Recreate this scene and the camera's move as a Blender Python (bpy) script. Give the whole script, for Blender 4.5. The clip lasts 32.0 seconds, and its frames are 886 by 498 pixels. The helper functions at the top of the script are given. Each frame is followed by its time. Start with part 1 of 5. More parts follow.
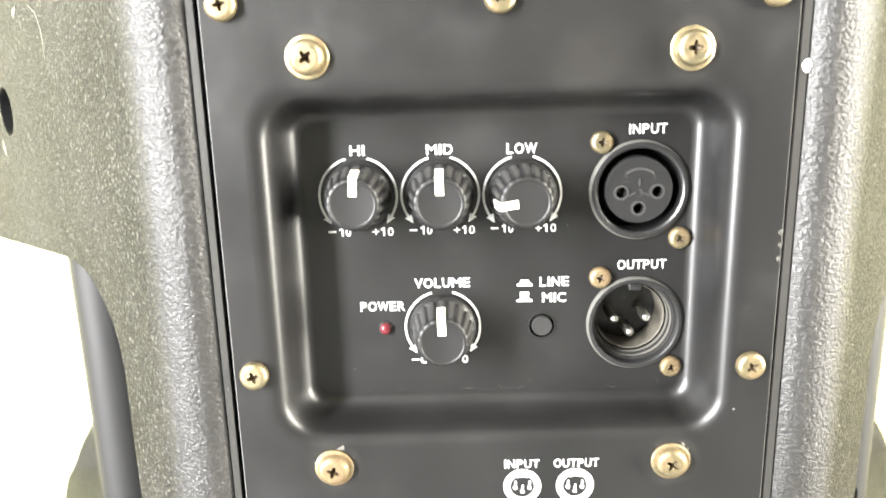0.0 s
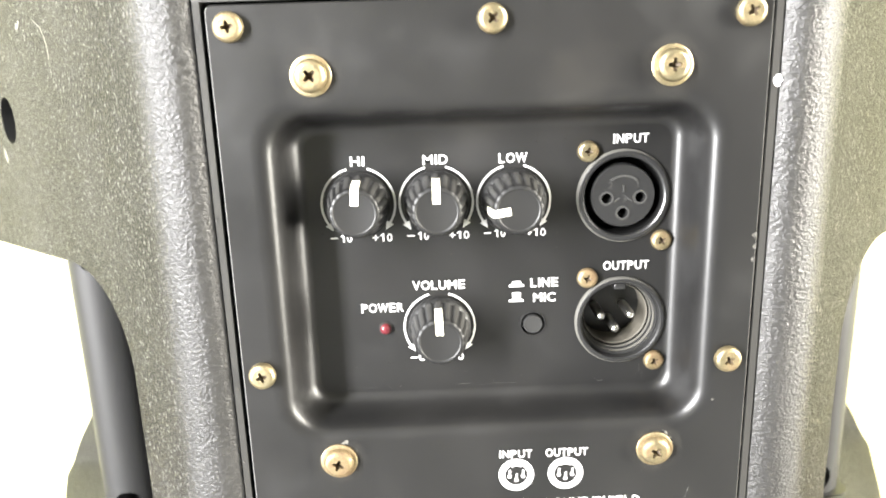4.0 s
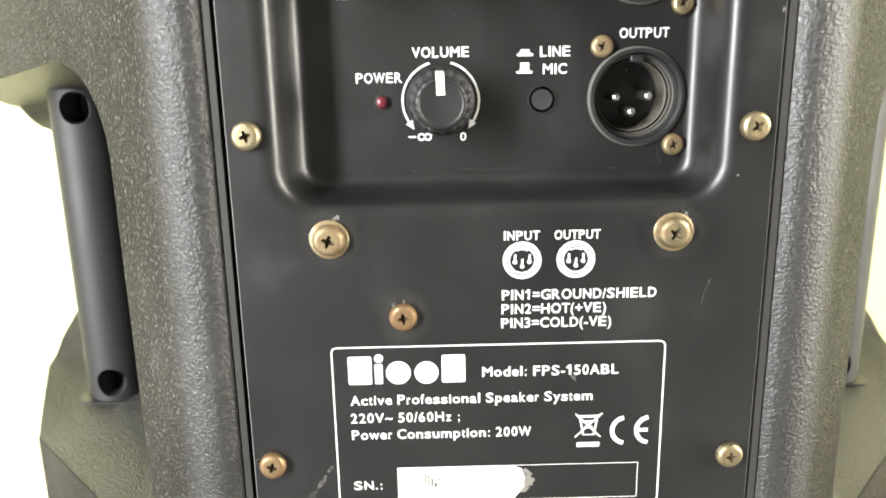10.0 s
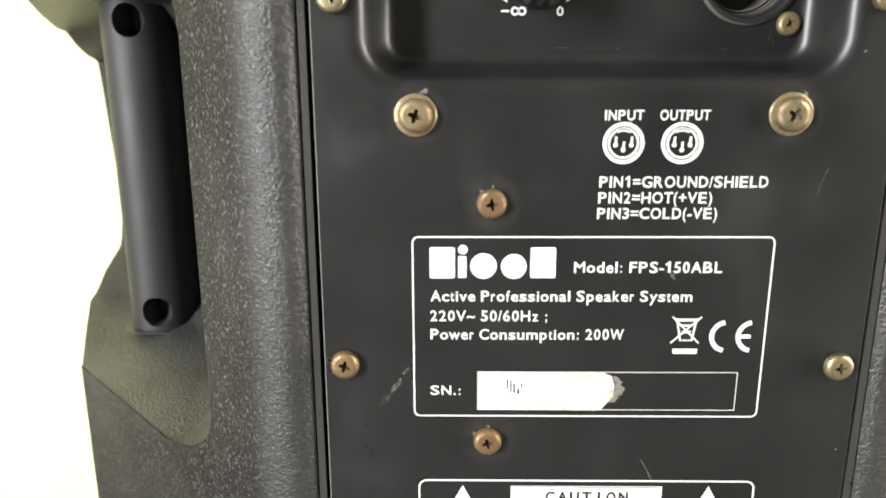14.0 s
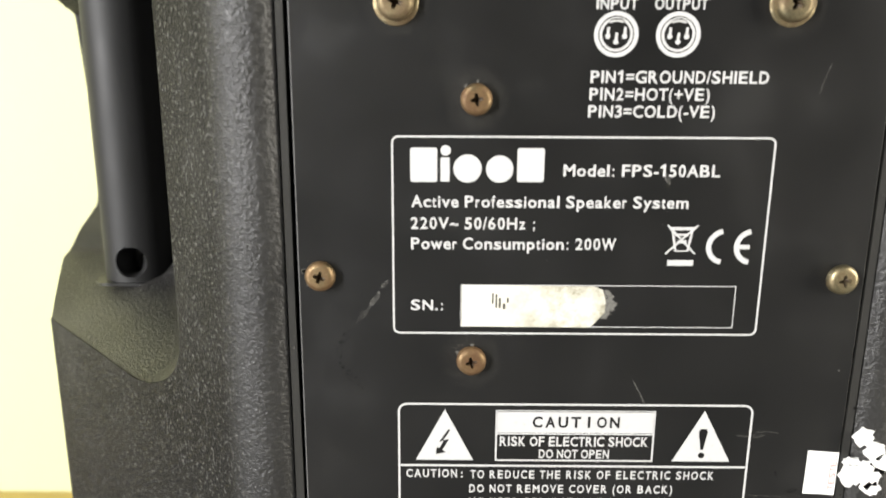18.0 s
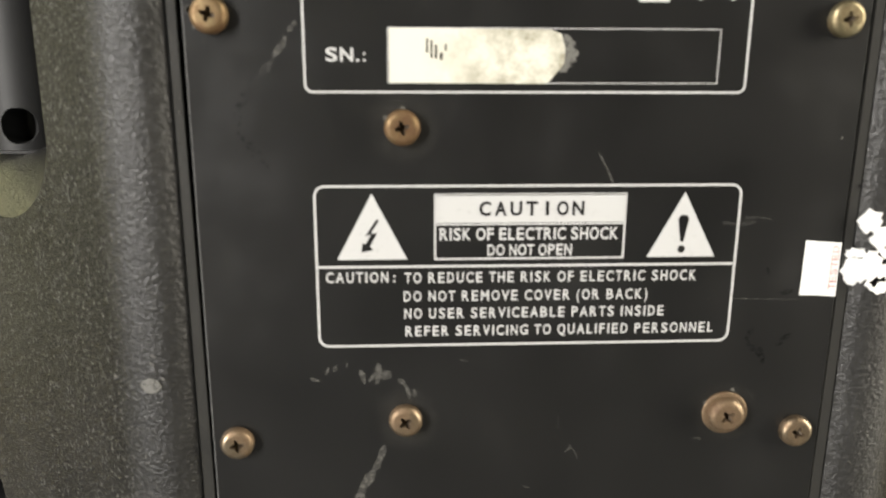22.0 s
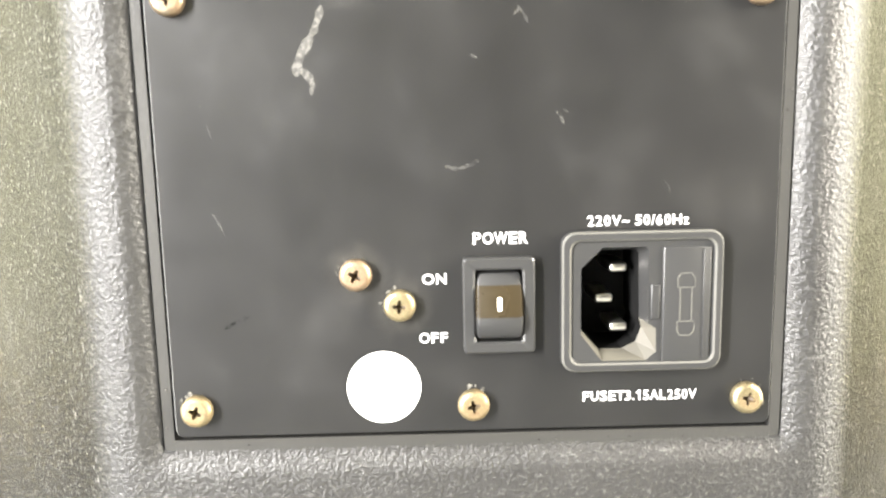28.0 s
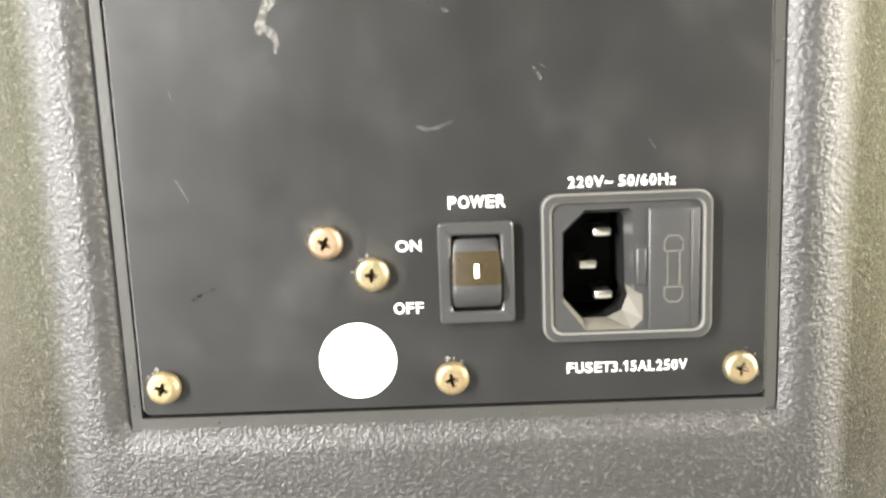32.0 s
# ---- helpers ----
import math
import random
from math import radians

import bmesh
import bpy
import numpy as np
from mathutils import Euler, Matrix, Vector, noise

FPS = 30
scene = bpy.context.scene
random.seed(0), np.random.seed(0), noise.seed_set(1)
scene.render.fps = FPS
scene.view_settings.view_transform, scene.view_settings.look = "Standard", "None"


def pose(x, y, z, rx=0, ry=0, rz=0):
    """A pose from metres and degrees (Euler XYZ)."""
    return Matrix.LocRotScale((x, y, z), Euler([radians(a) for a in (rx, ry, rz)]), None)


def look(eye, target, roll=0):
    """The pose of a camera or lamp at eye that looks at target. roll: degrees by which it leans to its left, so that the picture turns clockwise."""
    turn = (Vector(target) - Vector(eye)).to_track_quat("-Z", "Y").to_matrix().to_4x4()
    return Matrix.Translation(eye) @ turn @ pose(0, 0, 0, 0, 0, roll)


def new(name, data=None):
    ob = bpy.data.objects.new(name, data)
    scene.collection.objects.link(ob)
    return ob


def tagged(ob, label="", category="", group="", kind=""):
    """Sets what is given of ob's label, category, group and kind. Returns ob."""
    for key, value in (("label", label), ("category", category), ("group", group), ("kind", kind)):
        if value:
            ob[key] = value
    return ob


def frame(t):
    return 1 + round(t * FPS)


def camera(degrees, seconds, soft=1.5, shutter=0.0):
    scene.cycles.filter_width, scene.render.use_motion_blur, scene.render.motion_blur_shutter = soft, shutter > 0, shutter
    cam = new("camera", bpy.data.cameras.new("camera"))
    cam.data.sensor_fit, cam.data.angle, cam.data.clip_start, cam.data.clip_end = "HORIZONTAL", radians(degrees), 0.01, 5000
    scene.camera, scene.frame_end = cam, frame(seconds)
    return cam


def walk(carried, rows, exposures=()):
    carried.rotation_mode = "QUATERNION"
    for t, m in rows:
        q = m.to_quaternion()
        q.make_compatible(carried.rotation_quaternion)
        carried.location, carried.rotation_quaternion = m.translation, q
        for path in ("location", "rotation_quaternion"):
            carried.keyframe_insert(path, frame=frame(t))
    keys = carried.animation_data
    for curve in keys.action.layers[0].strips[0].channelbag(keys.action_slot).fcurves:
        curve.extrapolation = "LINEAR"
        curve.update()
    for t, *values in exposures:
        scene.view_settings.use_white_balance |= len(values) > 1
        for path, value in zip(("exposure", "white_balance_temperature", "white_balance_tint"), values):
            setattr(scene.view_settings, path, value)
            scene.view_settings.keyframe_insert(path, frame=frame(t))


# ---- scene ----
cam = camera(60.49, 32.0, soft=1.7, shutter=0.5)
cam.data.dof.use_dof, cam.data.dof.focus_distance, cam.data.dof.aperture_fstop = True, 0.2, 17.0
PATH = [  # seconds, place, yaw, pitch, roll
    (0, -0.01091, -0.16787, 0.39835, 0.717, -13.981, -1.514),
    (0.5, -0.01511, -0.16513, 0.39815, 0.219, -13.100, -1.125),
    (1, -0.01619, -0.16237, 0.40320, -0.209, -12.984, -1.076),
    (1.5, -0.01875, -0.16666, 0.40748, -0.384, -12.214, -0.932),
    (2, -0.01812, -0.17310, 0.41845, -0.468, -11.440, -0.859),
    (2.5, -0.01911, -0.17693, 0.42644, -0.541, -10.967, -0.952),
    (3, -0.01875, -0.17764, 0.43457, -0.005, -11.628, -0.826),
    (3.5, -0.01713, -0.17572, 0.41023, -0.180, -15.237, -1.481),
    (5.5, -0.00618, -0.18569, 0.40127, -1.572, -13.090, -1.835),
    (6, -0.00503, -0.17705, 0.40527, 0.259, -13.667, -2.211),
    (6.5, -0.01200, -0.16866, 0.38697, 2.577, -14.679, -2.474),
    (7, -0.02085, -0.16504, 0.37413, 1.821, -15.401, -1.753),
    (7.5, -0.02198, -0.16410, 0.36232, 1.799, -16.317, -1.512),
    (8, -0.02301, -0.16503, 0.35387, 0.813, -16.434, -0.887),
    (8.5, -0.02377, -0.16541, 0.34676, 0.372, -16.198, -1.058),
    (9, -0.02394, -0.16843, 0.34347, 0.547, -15.388, -1.258),
    (9.5, -0.01909, -0.17206, 0.34165, -0.183, -15.664, -1.328),
    (10, -0.01560, -0.17630, 0.34338, -0.526, -14.118, -1.134),
    (10.5, -0.01212, -0.18002, 0.34242, -0.750, -14.055, -1.274),
    (11, -0.01694, -0.17789, 0.34108, 0.698, -14.240, -1.127),
    (11.5, -0.02292, -0.17486, 0.33841, 1.030, -14.320, -1.161),
    (12, -0.02846, -0.17293, 0.33316, 1.499, -15.105, -0.878),
    (12.5, -0.03024, -0.17212, 0.32380, 0.867, -14.401, -0.420),
    (13, -0.03036, -0.17111, 0.31976, 1.498, -14.344, -0.314),
    (13.5, -0.03371, -0.17055, 0.31586, 1.256, -14.752, 0.014),
    (14, -0.03251, -0.16940, 0.31518, 0.863, -14.440, -0.174),
    (14.5, -0.03167, -0.16951, 0.31087, 0.937, -14.515, -0.244),
    (16.5, -0.02877, -0.16089, 0.30400, 0.417, -13.873, 0.297),
    (17, -0.02885, -0.16160, 0.30093, 0.300, -14.047, 0.671),
    (17.5, -0.03001, -0.16485, 0.29584, -0.064, -13.685, 0.554),
    (18, -0.03044, -0.16498, 0.28948, 0.179, -13.647, 0.302),
    (18.5, -0.03026, -0.16217, 0.28347, -0.546, -12.850, 0.455),
    (19, -0.03206, -0.16038, 0.27156, -0.639, -12.548, 0.973),
    (19.5, -0.03255, -0.15818, 0.26344, -0.777, -12.782, 0.899),
    (20, -0.03441, -0.15819, 0.25561, -1.255, -12.509, 1.036),
    (20.5, -0.03524, -0.15520, 0.25036, -0.702, -13.617, 0.558),
    (21, -0.03628, -0.15213, 0.23865, -1.424, -13.695, 0.977),
    (21.5, -0.03156, -0.14851, 0.23634, -2.415, -13.770, 0.691),
    (22, -0.02434, -0.14420, 0.23489, -3.094, -13.759, 0.205),
    (22.5, -0.02138, -0.14339, 0.22349, -1.880, -14.789, 0.415),
    (23, -0.02460, -0.14059, 0.20787, -2.969, -13.917, 1.129),
    (23.5, -0.02349, -0.14508, 0.19883, -1.850, -14.159, -0.078),
    (24, -0.02137, -0.14623, 0.18419, -1.947, -13.440, -0.298),
    (24.5, -0.01684, -0.13894, 0.17040, -3.344, -13.580, -0.918),
    (25, -0.01764, -0.13922, 0.15455, -2.421, -11.229, -0.790),
    (25.5, -0.01558, -0.13844, 0.14799, -0.840, -7.849, -0.647),
    (26, -0.01072, -0.13783, 0.13507, -1.248, -9.474, -1.373),
    (26.5, -0.00630, -0.14672, 0.12779, -1.166, -9.214, -1.474),
    (28.5, -0.00755, -0.15739, 0.13300, -0.567, -8.248, -1.178),
    (29, -0.00631, -0.15993, 0.13180, -1.270, -7.817, -1.512),
    (29.5, -0.00470, -0.15824, 0.13455, -1.414, -8.596, -1.654),
    (30, -0.00547, -0.15731, 0.13404, -1.224, -8.390, -1.721),
    (30.5, -0.00587, -0.15156, 0.13426, -1.752, -7.985, -1.768),
    (31, -0.00008, -0.14474, 0.13318, -3.404, -8.311, -3.620),
    (31.5, -0.00011, -0.14887, 0.12870, -1.620, -9.189, -3.018),
    (32, 0.00045, -0.14937, 0.12374, 0.439, -8.513, -2.199),
]
EXPOSURES = [  # seconds, stops, kelvin, tint
    (0, 0.05, 6620, 10),
    (3, -0.02, 6620, 10),
    (6, 0.05, 6620, 10),
    (7, 0, 6620, 10),
    (8, -0.48, 6620, 10),
    (9, -0.68, 6620, 10),
    (10, -0.97, 6620, 10),
    (12, -1.02, 6620, 10),
    (13, -1.38, 6620, 10),
    (14, -1.52, 6620, 10),
    (17, -1.85, 6620, 10),
    (19, -2, 6807, 10),
    (20.5, -2.05, 6925, 10),
    (22, -2.21, 7000, 10),
    (22.5, -1.9, 6883, 10),
    (23, -0.82, 6767, 10),
    (24, 0.55, 6740, 10),
    (25, 0.36, 6800, 10),
    (26, 0.21, 6790, 10),
    (30, 0.15, 6823, 10),
    (31, 0.11, 6832, 10),
    (32, -0.15, 6840, 10),
]
walk(cam, [(t, pose(x, y, z, 0, 0, yaw) @ pose(0, 0, 0, 90 + pitch) @ pose(0, 0, 0, 0, 0, roll)) for t, x, y, z, yaw, pitch, roll in PATH], EXPOSURES)

# ---------------- light and exposure ----------------
world = bpy.data.worlds.new("world")
scene.world = world
world.use_nodes = True
bg = world.node_tree.nodes["Background"]
bg.inputs["Color"].default_value = (0.75, 0.85, 1.0, 1)
bg.inputs["Strength"].default_value = 0.15


def window_light(name, eye, target, w, h, power, colour):
    data = bpy.data.lights.new(name, "AREA")
    data.shape, data.size, data.size_y, data.energy, data.color = "RECTANGLE", w, h, power, colour
    lamp = new(name, data)
    lamp.matrix_world = look(eye, target)
    return lamp


window_light("window_daylight", (-1.66, -1.36, 0.9), (0.0, 0.0, 0.9), 0.27, 1.9, 520, (0.98, 0.985, 1.0))
window_light("window_daylight", (1.66, -0.5, 0.75), (0.0, 0.0, 0.75), 0.5, 1.6, 245, (1.0, 0.97, 0.88))

# ---------------- materials ----------------
M = 0.001


def mat(name, base, rough=0.5, metal=0.0, spec=0.5):
    m = bpy.data.materials.new(name)
    m.use_nodes = True
    b = m.node_tree.nodes["Principled BSDF"]
    b.inputs["Base Color"].default_value = (*base, 1)
    b.inputs["Roughness"].default_value = rough
    b.inputs["Metallic"].default_value = metal
    b.inputs["Specular IOR Level"].default_value = spec
    return m, m.node_tree.nodes, m.node_tree.links, b


def noise_node(nodes, links, scale, detail=4.0, coord=None, rough=0.55):
    n = nodes.new("ShaderNodeTexNoise")
    n.inputs["Scale"].default_value, n.inputs["Detail"].default_value = scale, detail
    n.inputs["Roughness"].default_value = rough
    if coord:
        links.new(coord, n.inputs["Vector"])
    return n


def ramp(nodes, links, source, stops):
    r = nodes.new("ShaderNodeValToRGB")
    e = r.color_ramp.elements
    while len(e) < len(stops):
        e.new(0.5)
    for k, (p, c) in enumerate(stops):
        e[k].position = p
        e[k].color = (*c, 1) if len(c) == 3 else c
    links.new(source, r.inputs["Fac"])
    return r


def grey(v):
    return (v, v, v)


def obj_coord(nodes):
    return nodes.new("ShaderNodeTexCoord").outputs["Object"]


def add_bump(nodes, links, b, heights, distance, strength=1.0):
    """heights: list of (socket, weight)"""
    total = None
    for s, wgt in heights:
        mul = nodes.new("ShaderNodeMath")
        mul.operation = "MULTIPLY"
        mul.inputs[1].default_value = wgt
        links.new(s, mul.inputs[0])
        if total is None:
            total = mul.outputs[0]
        else:
            add = nodes.new("ShaderNodeMath")
            add.operation = "ADD"
            links.new(total, add.inputs[0])
            links.new(mul.outputs[0], add.inputs[1])
            total = add.outputs[0]
    bump = nodes.new("ShaderNodeBump")
    bump.inputs["Distance"].default_value, bump.inputs["Strength"].default_value = distance, strength
    links.new(total, bump.inputs["Height"])
    links.new(bump.outputs["Normal"], b.inputs["Normal"])


def panel_material():
    m, n, l, b = mat("satin_black_panel", grey(0.012), 0.4, 0.0, 0.455)
    c = obj_coord(n)
    big = noise_node(n, l, 22, 5, c)
    fine = noise_node(n, l, 700, 3, c)
    col = ramp(n, l, big.outputs["Fac"], [(0.35, (0.0064, 0.0064, 0.0065)), (0.62, (0.0088, 0.0086, 0.0085)), (0.8, (0.0165, 0.0155, 0.0142))])
    l.new(col.outputs["Color"], b.inputs["Base Color"])
    smear = noise_node(n, l, 45, 4, c, 0.5)
    rr = ramp(n, l, smear.outputs["Fac"], [(0.3, grey(0.335)), (0.55, grey(0.4)), (0.75, grey(0.53))])
    l.new(rr.outputs["Color"], b.inputs["Roughness"])
    add_bump(n, l, b, [(fine.outputs["Fac"], 1.0)], 0.00003, 0.35)
    return m


def cabinet_material(name, cell, height, strength, rough, spec, flank=None, tip=0.7):
    """Moulded leather grain: cells, creases and fine tooth, with dust in the low spots and glints painted on the peaks.
    """
    m, n, l, b = mat(name, grey(0.02), rough, 0.0, spec)
    c = obj_coord(n)
    warp = noise_node(n, l, cell * 0.6, 2, c)
    mixv = n.new("ShaderNodeMix")
    mixv.data_type = "VECTOR"
    mixv.inputs["Factor"].default_value = 0.0006
    l.new(c, mixv.inputs["A"])
    l.new(warp.outputs["Color"], mixv.inputs["B"])
    vor = n.new("ShaderNodeTexVoronoi")
    vor.feature = "SMOOTH_F1"
    vor.inputs["Scale"].default_value = cell
    l.new(mixv.outputs["Result"], vor.inputs["Vector"])
    crease = noise_node(n, l, cell * 0.75, 4, c, 0.6)
    pebbles = ramp(n, l, crease.outputs["Fac"], [(0.42, grey(0.0)), (0.68, grey(1.0))])
    fine = noise_node(n, l, cell * 2.4, 2, c)
    big = noise_node(n, l, 16, 6, c, 0.65)
    dust = noise_node(n, l, 260, 4, c, 0.75)
    col = ramp(n, l, big.outputs["Fac"], [(0.3, (0.012, 0.0116, 0.011)), (0.6, (0.0222, 0.0216, 0.0205)), (0.8, (0.042, 0.041, 0.039))])
    specks = ramp(n, l, dust.outputs["Fac"], [(0.64, grey(0.0)), (0.8, grey(0.3))])
    mixc = n.new("ShaderNodeMix")
    mixc.data_type = "RGBA"
    l.new(specks.outputs["Color"], mixc.inputs["Factor"])
    l.new(col.outputs["Color"], mixc.inputs["A"])
    mixc.inputs["B"].default_value = (0.136, 0.134, 0.129, 1)
    # pale flecks on the grain peaks: their glints put into the colour
    glints = ramp(n, l, crease.outputs["Fac"], [(0.56, grey(0.0)), (0.66, grey(tip))])
    worn_or_glint = n.new("ShaderNodeMix")
    worn_or_glint.data_type = "RGBA"
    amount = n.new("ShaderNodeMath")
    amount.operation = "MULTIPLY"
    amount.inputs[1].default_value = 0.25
    l.new(glints.outputs["Color"], amount.inputs[0])
    l.new(amount.outputs[0], worn_or_glint.inputs["Factor"])
    l.new(mixc.outputs["Result"], worn_or_glint.inputs["A"])
    worn_or_glint.inputs["B"].default_value = (0.25, 0.245, 0.232, 1)
    l.new(worn_or_glint.outputs["Result"], b.inputs["Base Color"])
    rr = ramp(n, l, crease.outputs["Fac"], [(0.3, grey(rough - 0.08)), (0.7, grey(rough + 0.08))])
    l.new(rr.outputs["Color"], b.inputs["Roughness"])
    add_bump(n, l, b, [(vor.outputs["Distance"], 0.7), (pebbles.outputs["Color"], 0.55), (crease.outputs["Fac"], 0.5), (fine.outputs["Fac"], 0.3)], height, strength)
    if flank:
        # coarser and duller grain, with more painted glints, on the slanted flanks than on the polished rear corner
        sep = n.new("ShaderNodeSeparateXYZ")
        l.new(c, sep.inputs[0])
        away = n.new("ShaderNodeMath")
        away.operation = "ABSOLUTE"
        l.new(sep.outputs["X"], away.inputs[0])
        bump = next(q for q in n if q.type == "BUMP")
        for (lo, hi), socket in zip(flank, (amount.inputs[1], bump.inputs["Strength"], bump.inputs["Distance"], b.inputs["Roughness"], b.inputs["Specular IOR Level"])):
            mr = n.new("ShaderNodeMapRange")
            mr.interpolation_type = "SMOOTHSTEP"
            mr.inputs["From Min"].default_value, mr.inputs["From Max"].default_value = 0.0765, 0.0845
            mr.inputs["To Min"].default_value, mr.inputs["To Max"].default_value = lo, hi
            l.new(away.outputs[0], mr.inputs["Value"])
            l.new(mr.outputs["Result"], socket)
    return m


def plain_plastic(name, v, rough, grain=0.0):
    m, n, l, b = mat(name, v if isinstance(v, tuple) else grey(v), rough)
    c = obj_coord(n)
    a = noise_node(n, l, 45, 5, c)
    r = ramp(n, l, a.outputs["Fac"], [(0.3, grey(max(rough - 0.03, 0.05))), (0.7, grey(rough + 0.06))])
    l.new(r.outputs["Color"], b.inputs["Roughness"])
    if grain:
        f = noise_node(n, l, 1500, 2, c)
        add_bump(n, l, b, [(f.outputs["Fac"], 1.0)], grain, 0.5)
    return m


def brass_material(name="passivated_zinc_screw", rust=0.0):
    """Dulled zinc-yellow screws; each one rusted to its own degree."""
    m, n, l, b = mat(name, (0.6, 0.53, 0.38), 0.4, 1.0)
    c = obj_coord(n)
    info = n.new("ShaderNodeObjectInfo")
    off = n.new("ShaderNodeVectorMath")
    off.operation = "ADD"
    l.new(c, off.inputs[0])
    l.new(info.outputs["Random"], off.inputs[1])
    a = noise_node(n, l, 240, 6, off.outputs["Vector"], 0.7)
    shift = n.new("ShaderNodeMath")
    shift.operation = "MULTIPLY_ADD"
    l.new(info.outputs["Random"], shift.inputs[0])
    shift.inputs[1].default_value = -0.12
    down = n.new("ShaderNodeMath")
    down.operation = "SUBTRACT"
    l.new(a.outputs["Fac"], down.inputs[0])
    down.inputs[1].default_value = rust
    l.new(down.outputs[0], shift.inputs[2])
    if rust < 0:
        tones = [(0.24, (0.11, 0.062, 0.032)), (0.4, (0.2, 0.138, 0.085)), (0.52, (0.275, 0.21, 0.143)), (0.68, (0.36, 0.3, 0.22))]
    elif rust:
        tones = [(0.24, (0.1, 0.05, 0.02)), (0.4, (0.175, 0.112, 0.055)), (0.52, (0.245, 0.185, 0.105)), (0.68, (0.32, 0.27, 0.175))]
    else:
        tones = [(0.24, (0.1, 0.062, 0.03)), (0.4, (0.19, 0.145, 0.08)), (0.52, (0.3, 0.255, 0.155)), (0.68, (0.4, 0.355, 0.24))]
    col = ramp(n, l, shift.outputs[0], tones)
    l.new(col.outputs["Color"], b.inputs["Base Color"])
    r = ramp(n, l, shift.outputs[0], [(0.28, grey(0.68)), (0.55, grey(0.36))])
    l.new(r.outputs["Color"], b.inputs["Roughness"])
    mt = ramp(n, l, shift.outputs[0], [(0.24, grey(0.3)), (0.5, grey(0.95))])
    l.new(mt.outputs["Color"], b.inputs["Metallic"])
    add_bump(n, l, b, [(a.outputs["Fac"], 1.0)], 0.0003, 0.6)
    return m


def print_material():
    m, n, l, b = mat("white_screen_print", grey(0.78), 0.5)
    a = noise_node(n, l, 500, 4, obj_coord(n), 0.7)
    col = ramp(n, l, a.outputs["Fac"], [(0.28, (0.43, 0.43, 0.425)), (0.42, (0.5, 0.5, 0.495))])
    l.new(col.outputs["Color"], b.inputs["Base Color"])
    return m


def paper_material(name, tint):
    m, n, l, b = mat(name, tint, 0.7)
    a = noise_node(n, l, 160, 5, obj_coord(n), 0.6)
    col = ramp(n, l, a.outputs["Fac"], [(0.3, tuple(v * 0.9 for v in tint)), (0.6, tint)])
    l.new(col.outputs["Color"], b.inputs["Base Color"])
    return m


def see_through(n, l, b, alpha):
    """Thins a residue out to the surface below it."""
    out = n["Material Output"]
    clear = n.new("ShaderNodeBsdfTransparent")
    mix = n.new("ShaderNodeMixShader")
    l.new(alpha, mix.inputs["Fac"])
    l.new(clear.outputs["BSDF"], mix.inputs[1])
    l.new(b.outputs["BSDF"], mix.inputs[2])
    l.new(mix.outputs["Shader"], out.inputs["Surface"])


def residue_material(name, tint, cut, spec=0.5):
    """Scraped-off residue, patchy, with the panel showing through."""
    m, n, l, b = mat(name, tint, 0.6, 0.0, spec)
    a = noise_node(n, l, 900, 5, obj_coord(n), 0.7)
    r = ramp(n, l, a.outputs["Fac"], [(cut, grey(0.0)), (cut + 0.3, grey(1.0))])
    see_through(n, l, b, r.outputs["Color"])
    return m


def halo_material():
    """Dust and grime ring that fades away from the screw."""
    m, n, l, b = mat("grime_film", (0.06, 0.056, 0.047), 0.6)
    c = obj_coord(n)
    ln = n.new("ShaderNodeVectorMath")
    ln.operation = "LENGTH"
    l.new(c, ln.inputs[0])
    fade = n.new("ShaderNodeMapRange")
    fade.inputs["From Min"].default_value, fade.inputs["From Max"].default_value = 0.0034, 0.0078
    fade.inputs["To Min"].default_value, fade.inputs["To Max"].default_value = 0.36, 0.0
    l.new(ln.outputs["Value"], fade.inputs["Value"])
    info = n.new("ShaderNodeObjectInfo")
    off = n.new("ShaderNodeVectorMath")
    off.operation = "ADD"
    l.new(c, off.inputs[0])
    l.new(info.outputs["Random"], off.inputs[1])
    a = noise_node(n, l, 420, 5, off.outputs["Vector"], 0.7)
    r = ramp(n, l, a.outputs["Fac"], [(0.35, grey(0.25)), (0.7, grey(1.0))])
    mul = n.new("ShaderNodeMath")
    mul.operation = "MULTIPLY"
    l.new(fade.outputs["Result"], mul.inputs[0])
    l.new(r.outputs["Color"], mul.inputs[1])
    see_through(n, l, b, mul.outputs[0])
    return m


def sticker_material():
    """White serial sticker, rubbed through to a grey-beige smear on its far half."""
    m, n, l, b = mat("rubbed_serial_sticker", (0.8, 0.79, 0.74), 0.6)
    c = obj_coord(n)
    sep = n.new("ShaderNodeSeparateXYZ")
    l.new(c, sep.inputs[0])
    a = noise_node(n, l, 130, 6, c, 0.7)
    mr = n.new("ShaderNodeMapRange")
    mr.inputs["From Min"].default_value, mr.inputs["From Max"].default_value = -0.021, -0.004
    l.new(sep.outputs["X"], mr.inputs["Value"])
    mul = n.new("ShaderNodeMath")
    mul.operation = "MULTIPLY"
    l.new(mr.outputs["Result"], mul.inputs[0])
    rub = ramp(n, l, a.outputs["Fac"], [(0.42, grey(0.0)), (0.64, grey(1.0))])
    l.new(rub.outputs["Color"], mul.inputs[1])
    mix = n.new("ShaderNodeMix")
    mix.data_type = "RGBA"
    l.new(mul.outputs[0], mix.inputs["Factor"])
    mix.inputs["A"].default_value = (0.66, 0.64, 0.55, 1)
    mix.inputs["B"].default_value = (0.24, 0.22, 0.155, 1)
    l.new(mix.outputs["Result"], b.inputs["Base Color"])
    return m


